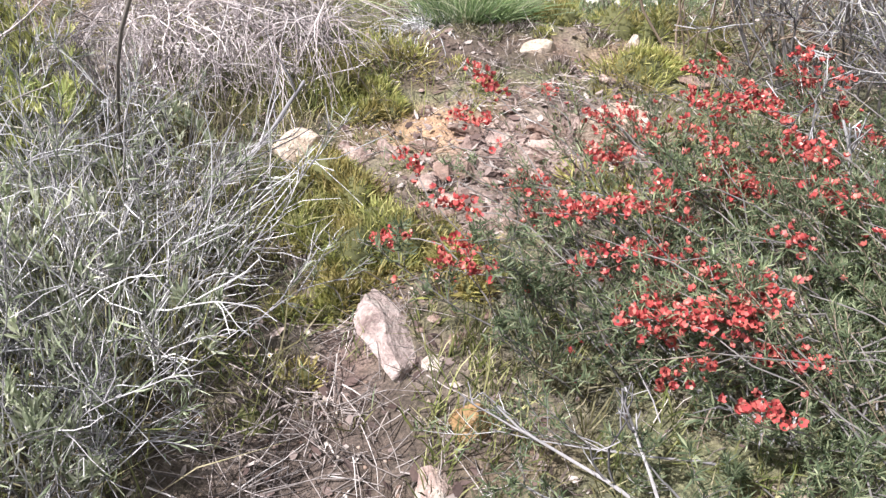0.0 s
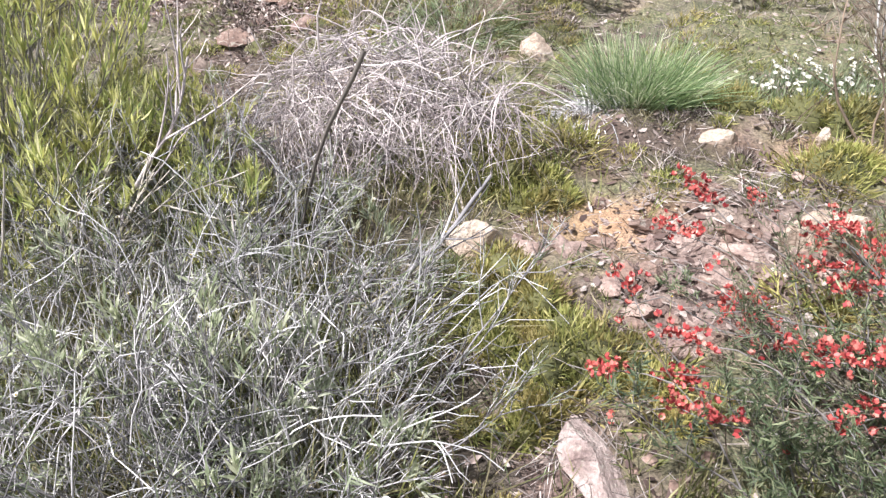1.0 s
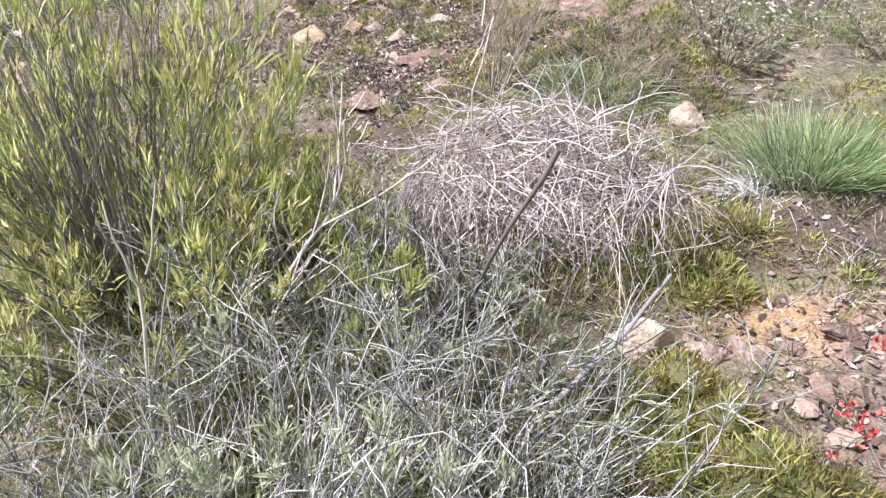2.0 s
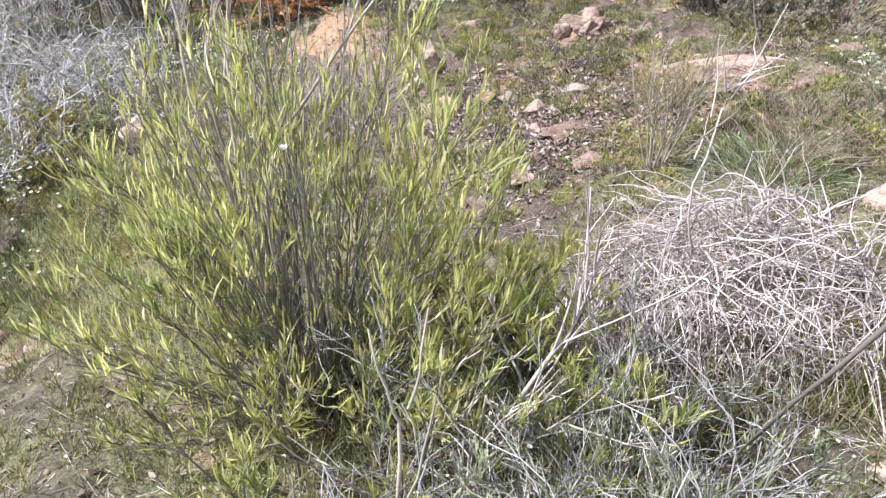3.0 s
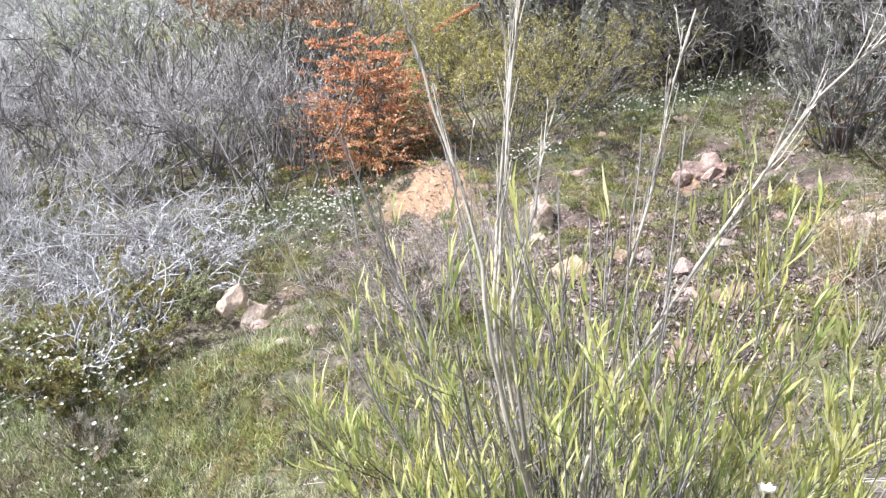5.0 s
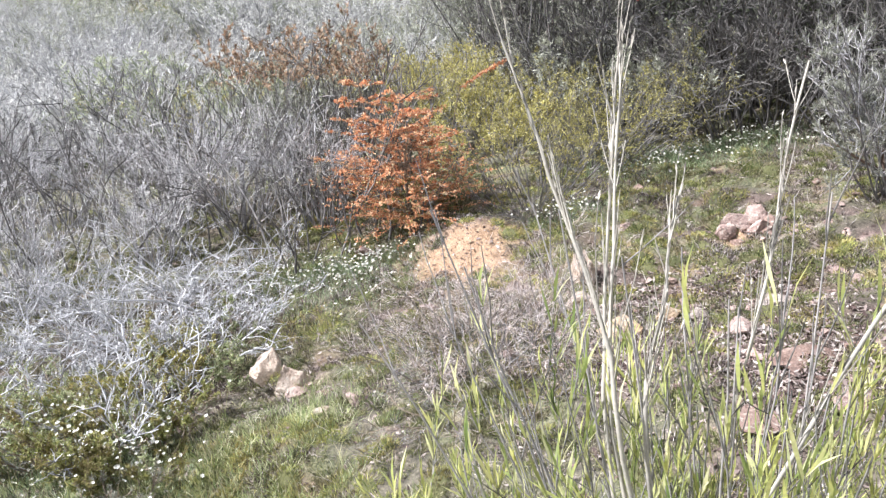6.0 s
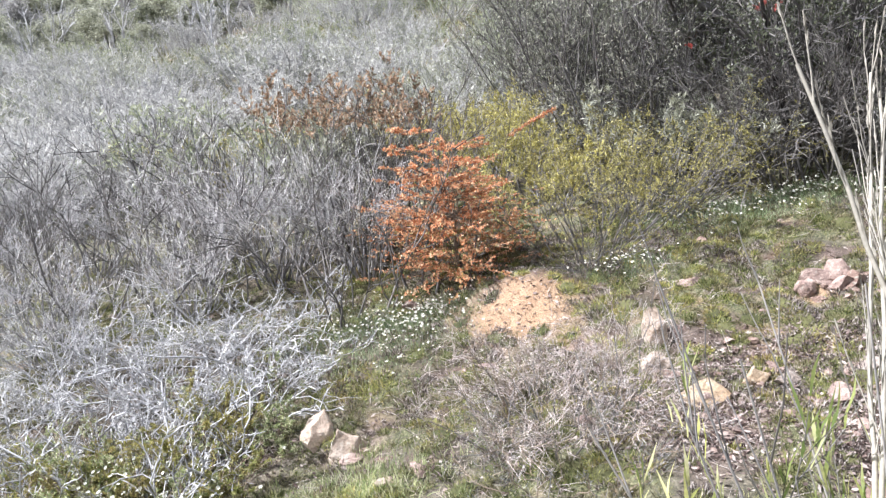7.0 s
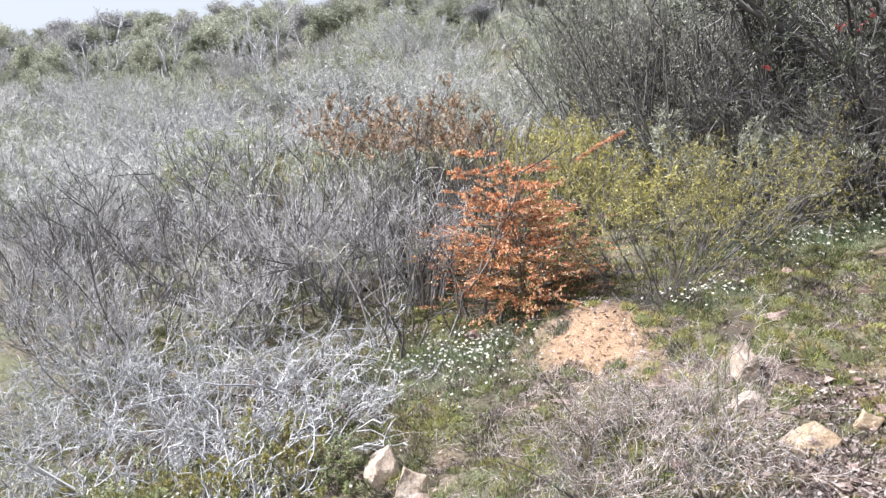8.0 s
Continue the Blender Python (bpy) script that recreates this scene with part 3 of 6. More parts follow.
def leafy(name, x, y, reach, height, stems, mat, stem_mat, label, leaf=(0.012, 0.005), per=(6, 5), leaves=9, lean=(0, 0), up=0.3, stem_r=0.006, wob=0.1, cone=False, jut=0.6, category="shrub", tip_mat=None, base=0.12):
    """A shrub with small leaves along its shoots."""
    ob = thing(name, x, y, label, category)
    ang, rad = rng.uniform(0, 2 * np.pi, stems), np.sqrt(rng.uniform(0, 1, stems))
    foot = seat(np.stack([np.cos(ang) * rad * reach * base, np.sin(ang) * rad * reach * base, np.full(stems, -0.02)], 1), x, y)
    way = np.stack([np.cos(ang) * rad * reach + lean[0], np.sin(ang) * rad * reach + lean[1], height * (1.05 - 0.35 * rad if cone else np.ones(stems))], 1)
    main = grow(foot, way, np.linalg.norm(way, axis=1) * rng.uniform(0.75, 1.05, stems), 7, wob, up)
    one = fork(main, per[0], 0.42, 0.5, 5, wob, up)
    two = fork(one, per[1], 0.5, 0.5, 4, wob, up)
    rods("stem", main, stem_r * rng.uniform(0.7, 1.3, stems), stem_r * 0.3, 4, stem_mat, ob, y < 8)
    part("brushwood", twig_mesh("brushwood", [tubes(one, stem_r * 0.4, stem_r * 0.2), tubes(two, stem_r * 0.25, stem_r * 0.12)], stem_mat), ob, kind="stuff")
    at, lw, *_ = along(two, leaves, 0.1, 1.02)
    at2, lw2, *_ = along(one, max(leaves // 2, 1), 0.35, 1.02)
    at, lw = np.concatenate([at, at2]), np.concatenate([lw, lw2])
    lw = lw * (1 - jut) + rng.normal(0, 1, lw.shape) * jut * 0.8 + [0, 0, up * 0.5]
    n = len(at)
    v, q, t3 = blades(at, lw, leaf[0] * rng.uniform(0.6, 1.3, n), leaf[1] * rng.uniform(0.7, 1.3, n))
    part("foliage", mesh_of("foliage", v, [q, t3], mat), ob, kind="stuff")
    if tip_mat:
        at, lw, *_ = along(two[two[:, -1, 2] > np.quantile(two[:, -1, 2], 0.62)], leaves + 8, 0.3, 1.05)
        v, q, t3 = blades(at, lw + rng.normal(0, 0.7, lw.shape), 0.04 * rng.uniform(0.6, 1.3, len(at)), 0.018)
        part("seed_mass", mesh_of("seed_mass", v, [q, t3], tip_mat), ob, "withered rust-brown tips", "stuff")
    return ob


def herb_field(n, x0, x1, y0, y1, keep, size, per, width, rise=0.75):
    """Rosettes past counting, in one go."""
    x, y = rng.uniform(x0, x1, n), rng.uniform(y0, y1, n)
    ok = rng.uniform(0, 1, n) < keep(x, y)
    x, y = x[ok], y[ok]
    s = size * rng.uniform(0.5, 1.5, len(x))
    x, y, s = np.repeat(x, per), np.repeat(y, per), np.repeat(s, per)
    k = len(x)
    ang, rad = rng.uniform(0, 2 * np.pi, k), np.sqrt(rng.uniform(0, 1, k))
    px, py = x + np.cos(ang) * rad * s * 0.7, y + np.sin(ang) * rad * s * 0.7
    p = np.stack([px, py, ground(px, py) - 0.004], 1)
    way = np.stack([np.cos(ang) * rad, np.sin(ang) * rad, np.full(k, rise)], 1) + rng.normal(0, 0.3, (k, 3))
    return blades(p, way, s * rng.uniform(0.6, 1.3, k), width * rng.uniform(0.7, 1.3, k), 0.35)

# ---- the stony patch and the red-flowering shrub ----
rock(1.115, 0.71, 0.056, 0.135, 0.035, MOTTLED_STONE, "flat mottled pink slab level with the soil", 52, 4)
rock(0.925, 1.63, 0.115, 0.06, 0.075, CREAM_STONE, "long cream stone beside green cushion plants", 1, 20)
rock(1.9, 1.47, 0.115, 0.08, 0.1, CREAM_STONE, "pale pinkish-white rock on bare earth", 2, 15)
rock(1.61, 1.37, 0.06, 0.06, 0.035, PINK_STONE, "flat pink stone bedded in earth", 3, 40)
rock(1.8, 2.08, 0.06, 0.035, 0.04, CREAM_STONE, "small cream stone under the earth bank", 4, 10)
rock(2.15, 2.07, 0.035, 0.03, 0.045, CREAM_STONE, "small upright cream stone", 5, 30)
rock(1.39, 1.17, 0.085, 0.05, 0.03, PINK_STONE, "flat pinkish stone bedded in earth", 6, 60)
rock(1.23, 0.46, 0.045, 0.04, 0.045, OCHRE_STONE, "rounded ochre stone in thin grass", 7, 0)
rock(1.19, 0.64, 0.028, 0.02, 0.02, PALE_STONE, "small white stone in litter", 8, 0)
rock(1.15, 0.33, 0.032, 0.045, 0.025, PINK_STONE, "flat pinkish stone in dry litter", 9, 15)
rock(1.34, 3.15, 0.075, 0.05, 0.09, CREAM_STONE, "upright cream rock behind dry twigs", 10, 0)
rock(0.1, 2.31, 0.05, 0.045, 0.045, OCHRE_STONE, "orange-tan stone below dry twigs", 11, 0)
rock(0.21, 2.25, 0.07, 0.035, 0.03, CREAM_STONE, "flat cream stone below dry twigs", 12, 10)


def flower_mesh(seed):
    """A little cupped flower of seven petals with a dark heart."""
    r = np.random.default_rng(seed)
    k = 6
    a = np.arange(k) * 2 * np.pi / k
    out = np.stack([np.cos(a), np.sin(a), 0 * a], 1)
    up = np.repeat(np.array([[0, 0, 1.0]]), k, 0)
    v, q, t3 = blades(out * 0.003, out * r.uniform(0.5, 0.9) + up, 0.0105 * r.uniform(0.85, 1.15, k), 0.0095, r.uniform(-0.15, 0.25), up)
    heart = blades(out * 0.0008, out * 0.6 + up, 0.0078, 0.0055, 0.2, up)
    hv, hf = join(heart)
    return mesh_of("flower", v, [q, t3], RED_PETAL), mesh_of("heart", hv, hf, RED_HEART), (v, q, t3)


def red_shrub():
    x, y = 1.99, 0.64
    z0 = float(ground(x, y))
    ob = thing("flowering_shrub", x, y, "sprawling dark green shrub covered in small red flowers", "shrub")
    n = 120
    a, r = rng.uniform(0, 2 * np.pi, n), np.sqrt(rng.uniform(0, 1, n))
    tx, ty = 1.85 + np.cos(a) * r * 0.8 - x, 0.86 + np.sin(a) * r * 0.66 - y
    low = np.clip((0.85 - y - ty) / 0.25, 0, 1)
    tx = np.where(x + tx < 1.52, tx + low * 0.9 * (1.52 - x - tx), tx)
    tz = ground(x + tx, y + ty) - z0 + rng.uniform(0.1, 0.3, n)
    ln = rng.uniform(0.3, 0.7, n)
    home = unit(np.stack([0.35 - tx, -0.45 - ty], 1) + rng.normal(0, 0.25, (n, 2)))
    fx, fy = tx + home[:, 0] * ln, ty + home[:, 1] * ln
    fz = ground(x + fx, y + fy) - z0
    s = np.linspace(0, 1, 9)[None, :]
    main = np.stack([fx[:, None] + (tx - fx)[:, None] * s, fy[:, None] + (ty - fy)[:, None] * s, fz[:, None] * (1 - s) + tz[:, None] * s + 0.1 * np.sin(np.pi * s)], -1)
    main = main + np.cumsum(rng.normal(0, 0.013, main.shape), 1)
    one = fork(main, 4, 0.32, 0.35, 6, 0.09, 0.15, 0.2)
    two = fork(one, 3, 0.5, 0.4, 4, 0.1, 0.1)
    rods("branch", main, 0.0026, 0.0011, 4, DARK_TWIG, ob)
    part("brushwood", twig_mesh("brushwood", [tubes(one, 0.0015, 0.0008), tubes(two, 0.001, 0.0006)], BROWN_TWIG), ob, kind="stuff")
    sets = []
    for lines, each in ((one, 34), (two, 20), (main, 30)):
        at, lw, *_ = along(lines, each, 0.05, 1.0)
        near = rng.uniform(0, 1, len(at)) < np.clip(1.25 - np.hypot(at[:, 0] - 0.12, at[:, 1] - 0.05) / 0.75, 0.1, 1)
        at, lw = at[near], lw[near]
        sets.append(blades(at, lw * 0.8 + rng.normal(0, 0.6, lw.shape) + [0, 0, 0.2], rng.uniform(0.014, 0.03, len(at)), 0.0026))
    v, f = join(*sets)
    part("foliage", mesh_of("foliage", v, f, NEEDLE), ob, "dark green needle leaves", "stuff")
    kinds = [flower_mesh(k) for k in range(6)]
    # flowers sit close together in strings near the ends of the branches
    spots = []
    for line in list(main[:88]):
        k = len(line)
        s0 = rng.uniform(0.45, 0.85)
        long = np.linalg.norm(line[-1] - line[0])
        for s in np.arange(s0, min(s0 + rng.uniform(0.12, 0.34), 1.0), 0.0034 / long):
            i = min(int(s * (k - 1)), k - 2)
            f = s * (k - 1) - i
            spots.append(line[i] * (1 - f) + line[i + 1] * f + rng.normal(0, 0.013, 3) + [0, 0, 0.012])
    for line in one[rng.choice(len(one), 60, replace=False)]:
        for _ in range(rng.integers(1, 4)):
            spots.append(line[-1] + rng.normal(0, 0.012, 3))
    rng.shuffle(spots)
    for p in spots[:300]:
        petals, heart, _ = kinds[rng.integers(6)]
        fl = part("flower", petals, ob)
        fl.matrix_basis = pose(*p, rng.uniform(-10, 75), rng.uniform(-45, 45), rng.uniform(0, 360)) @ Matrix.Scale(rng.uniform(0.72, 1.12), 4)
        part("heart", heart, fl)
    rest = []
    for p in spots[300:]:
        v, q, t3 = kinds[rng.integers(6)][2]
        v = v * rng.uniform(0.72, 1.12)
        m = np.array(pose(0, 0, 0, rng.uniform(-10, 75), rng.uniform(-45, 45), rng.uniform(0, 360)).to_3x3())
        rest.append((v @ m.T + p, q, t3))
    if rest:
        v, f = join(*rest)
        part("flower_rest", mesh_of("flower_rest", v, f, RED_PETAL), ob, kind="stuff")


red_shrub()
dead_shrub("dead_shrub", 2.75, 1.47, 0.6, 0.8, 44, GREY_TWIG, "grey leafless twiggy shrub behind red flowers", each=(7, 6), green=4, twig=0.0045, seed_spread=0.6, stem_mat=DARK_TWIG)
dead_shrub("dead_shrub", 2.48, 2.04, 0.45, 0.55, 26, BROWN_TWIG, "dark brown leafless twiggy shrub on the bank", each=(7, 5), green=4, twig=0.004, seed_spread=0.6)
dead_shrub("dead_shrub", 2.36, 0.99, 0.25, 0.55, 4, SILVER_TWIG, "bleached bare branch among red flowers", each=(5, 4), twig=0.007, wob=0.14)
dead_shrub("dead_shrub", 2.78, 2.83, 0.25, 0.9, 7, SILVER_TWIG, "thin pale leafless stems on the bank", each=(3, 3), twig=0.006)

dead_shrub("dead_shrub", 1.79, 0.1, 0.4, 0.16, 12, GREY_TWIG, "bare grey sticks lying under a flowering shrub", each=(4, 3), twig=0.0055, wob=0.2, seed_spread=0.8)
leafy("needle_shrub", 1.72, 0.24, 0.36, 0.14, 26, NEEDLE, GREY_TWIG, "low grey-green needle-leaved shrub under red flowers", (0.022, 0.0028), (7, 5), 9, stem_r=0.003, base=0.8)
leafy("needle_shrub", 1.83, 0.49, 0.45, 0.2, 34, NEEDLE, DARK_TWIG, "low grey-green needle-leaved shrub under red flowers", (0.024, 0.003), (7, 5), 10, stem_r=0.003, base=0.8)
leafy("needle_shrub", 2.25, 0.58, 0.5, 0.22, 34, NEEDLE, DARK_TWIG, "low grey-green needle-leaved shrub under red flowers", (0.024, 0.003), (7, 5), 10, stem_r=0.003, base=0.8)
leafy("needle_shrub", 2.06, 0.29, 0.5, 0.16, 34, NEEDLE, GREY_TWIG, "low grey-green needle-leaved shrub under red flowers", (0.022, 0.0028), (7, 5), 9, stem_r=0.003, base=0.8)

# ---- grey thicket ----
for sx, sy, rr, hh, nn in ((0.33, 0.95, 0.46, 0.5, 24), (-0.01, 1.09, 0.5, 0.5, 14), (0.41, 1.31, 0.32, 0.3, 12), (0.13, 0.59, 0.45, 0.45, 18), (0.5, 0.76, 0.26, 0.32, 18), (0.13, 1.64, 0.38, 0.28, 16), (-0.31, 0.81, 0.45, 0.45, 16)):
    dead_shrub("dead_shrub", sx, sy, rr, hh, nn, GREY_TWIG, "tangled grey half-dead shrub with bleached wiry stems", each=(7, 6), green=11, twig=0.003, seed_spread=0.85, wob=0.2, arcs=46, arc_mat=WIRE_TWIG, leaf=(0.055, 0.0036), leaf_mat=THICKET_LEAF)


def reed_bunch(x, y, r, height, n, mat, label):
    """A bunch of thin upright grey stalks, some broken over."""
    ob = thing("reed_bunch", x, y, label, "dead grass")
    a, q = rng.uniform(0, 2 * np.pi, n), np.sqrt(rng.uniform(0, 1, n)) * r
    p = seat(np.stack([np.cos(a) * q, np.sin(a) * q, np.full(n, -0.01)], 1), x, y)
    way = np.stack([np.cos(a) * q / r * 0.45, np.sin(a) * q / r * 0.45, np.ones(n)], 1) + rng.normal(0, 0.16, (n, 3))
    lines = grow(p, way, height * rng.uniform(0.45, 1.1, n), 6, 0.09, -0.25)
    bow = grow(p[: n // 4], way[: n // 4], height * rng.uniform(0.6, 1.2, n // 4), 9, 0.14, -2.2)
    rods("stalk", lines[:14] + [0, 0, 0.003], rng.uniform(0.0018, 0.0028, 14), 0.001, 4, WIRE_TWIG, ob)
    lines, n = lines[14:], n - 14
    part("stalk_mass", twig_mesh("stalk_mass", [tubes(lines, rng.uniform(0.0011, 0.0022, n), 0.0007), tubes(bow, 0.0016, 0.0007)], mat), ob, kind="stuff")
    return ob


for sx, sy, rr, hh in ((0.05, 0.95, 0.28, 0.36), (0.29, 0.63, 0.26, 0.34), (0.58, 0.83, 0.18, 0.26), (0.49, 1.51, 0.22, 0.22), (-0.3, 0.85, 0.3, 0.36), (0.46, 0.43, 0.2, 0.26)):
    leafy("sage_shoots", sx, sy, rr, hh, 8, SAGE_LEAF, GREY_TWIG, "sage-green leafy shoots growing through grey stems", (0.042, 0.0046), (5, 4), 5, up=0.6, jut=0.3, stem_r=0.003, base=0.7)
for sx, sy, rr, hh, nn in ((0.54, 1.1, 0.2, 0.4, 130), (0.4, 0.74, 0.24, 0.42, 220), (0.16, 0.89, 0.24, 0.44, 200), (0.32, 1.25, 0.22, 0.32, 80), (0.57, 0.74, 0.16, 0.3, 150), (-0.18, 1.05, 0.24, 0.4, 90), (0.3, 1.61, 0.22, 0.24, 110), (0.02, 0.5, 0.24, 0.4, 170), (-0.42, 0.7, 0.24, 0.4, 150), (0.36, 0.42, 0.22, 0.36, 170)):
    reed_bunch(sx, sy, rr * 0.8, hh, nn * 2 // 3, REED, "bunch of thin dry grey stalks in the thicket")


def twig_heap():
    x, y = 0.59, 2.32
    ob = thing("twig_heap", x, y, "matted heap of dry pinkish-grey twigs hanging down", "twig heap")
    n = 620
    ang, rad = rng.uniform(0, 2 * np.pi, n), np.sqrt(rng.uniform(0, 1, n))
    px, py = np.cos(ang) * rad * 0.52, np.sin(ang) * rad * 0.36
    top = 0.40 * np.clip(1 - rad ** 2.2, 0, 1) + 0.03
    p = seat(np.stack([px, py, top * rng.uniform(0.55, 1.0, n)], 1), x, y)
    way = np.stack([np.cos(ang + 1.2) + rng.normal(0, 0.7, n), np.sin(ang + 1.2) + rng.normal(0, 0.5, n), rng.normal(0.05, 0.25, n)], 1)
    lines = grow(p, way, rng.uniform(0.15, 0.45, n), 8, 0.27, -0.75)
    hang = seat(np.stack([rng.uniform(-0.5, 0.5, 260), rng.uniform(-0.42, -0.2, 260), rng.uniform(0.16, 0.32, 260)], 1), x, y)
    down = grow(hang, np.stack([rng.normal(0, 0.35, 260), rng.normal(-0.35, 0.2, 260), rng.normal(-0.3, 0.4, 260)], 1), rng.uniform(0.15, 0.34, 260), 6, 0.2, -1.2)
    base = grow(seat(np.stack([rng.uniform(-0.4, 0.4, 40), rng.uniform(-0.25, 0.25, 40), np.full(40, -0.02)], 1), x, y), np.stack([rng.normal(0, 0.5, 40), rng.normal(0, 0.5, 40), np.ones(40)], 1), rng.uniform(0.3, 0.5, 40), 6, 0.2, 0)
    rods("stem", base, 0.004, 0.002, 4, HEAP_TWIG, ob)
    part("brushwood", twig_mesh("brushwood", [tubes(lines, rng.uniform(0.0011, 0.003, n), 0.0009), tubes(down, 0.0022, 0.001), tubes(fork(lines, 2, 0.5, 0.5), 0.0009, 0.0005)], HEAP_TWIG), ob, kind="stuff")
    k = 64
    a, q = rng.uniform(0, 2 * np.pi, k), np.sqrt(rng.uniform(0, 1, k))
    p = seat(np.stack([np.cos(a) * q * 0.5, np.sin(a) * q * 0.34, 0.36 * np.clip(1 - q ** 2.2, 0, 1) + rng.uniform(0.0, 0.06, k)], 1), x, y)
    sweep = grow(p, np.stack([np.cos(a + 1.3), np.sin(a + 1.3) * 0.8, rng.normal(0.25, 0.3, k)], 1), rng.uniform(0.22, 0.45, k), 10, 0.22, -1.3)
    rods("bent_twig", sweep, rng.uniform(0.0022, 0.0038, k), 0.0012, 5, PALE_HEAP, ob)
    # one pale branch stands up out of the heap, bent over at its top
    tall = bent([(-0.11, -0.12, 0.05), (-0.15, -0.12, 0.3), (-0.2, -0.12, 0.5), (-0.155, -0.12, 0.66), (-0.11, -0.11, 0.775), (-0.01, -0.1, 0.81)], 12)
    branch = part("tall_branch", twig_mesh("tall_branch", [tubes(tall + np.cumsum(rng.normal(0, 0.007, tall.shape), 1), [0.0042], [0.0018], 6)], PALE_HEAP), ob, "pale crooked branch standing out of the heap")
    part("side_brushwood", twig_mesh("side_brushwood", [tubes(fork(tall, 9, 0.3, 0.45, 5, 0.12, -0.1, 0.35), 0.0026, 0.001)], PALE_HEAP), branch, kind="stuff")


twig_heap()
tuft("grass_tussock", 1.62, 2.46, 1600, 0.34, 0.0036, TUSSOCK_BLADE, "blue-green grass tussock with withered grey skirt", 0.48, 0.16, 0.8, fringe=SILVER_TWIG)
tuft("grass_tussock", 1.42, 2.36, 420, 0.26, 0.003, SILVER_TWIG, "withered silver-grey grass tussock", 1.3, 0.14, 2.2)

# ---- the green broom-like shrub ----
# tall stalks of the shrub, as bent lines from its foot
LEFT_STALK = [(0.0, -0.05, 0.0), (-0.08, -0.1, 0.5), (-0.18, -0.17, 1.01), (-0.2, -0.13, 1.13), (-0.23, -0.08, 1.29), (-0.28, -0.04, 1.43), (-0.34, 0.01, 1.6)]
MIDDLE_STALK = [(0.0, 0.0, 0.0), (-0.14, 0.03, 0.5), (-0.2, 0.06, 0.89), (-0.2, 0.11, 1.02), (-0.18, 0.19, 1.24), (-0.17, 0.26, 1.42), (-0.15, 0.32, 1.58)]
TWIN_STALK = [(0.0, 0.02, 0.0), (-0.13, 0.05, 0.5), (-0.22, 0.07, 0.9), (-0.21, 0.12, 1.05), (-0.2, 0.19, 1.25), (-0.19, 0.25, 1.4), (-0.18, 0.3, 1.53)]
BACK_STALK = [(0.02, 0.05, 0.0), (-0.03, 0.1, 0.45), (0.0, 0.18, 0.81), (0.07, 0.27, 1.01), (0.12, 0.34, 1.18), (0.14, 0.41, 1.36), (0.19, 0.49, 1.54)]
ARCHED_STALK = [(0.0, 0.0, 0.0), (-0.06, -0.1, 0.45), (-0.04, -0.18, 0.8), (0.0, -0.14, 0.9), (0.11, -0.05, 1.08), (0.24, 0.03, 1.24), (0.33, 0.11, 1.4), (0.5, 0.19, 1.52)]
SHORT_STALK = [(0.0, 0.0, 0.0), (-0.1, -0.1, 0.5), (-0.17, -0.15, 1.0), (-0.15, -0.11, 1.09), (-0.1, -0.06, 1.2), (-0.08, 0.0, 1.34)]
STALKS = [LEFT_STALK, MIDDLE_STALK, TWIN_STALK, BACK_STALK, ARCHED_STALK, SHORT_STALK]


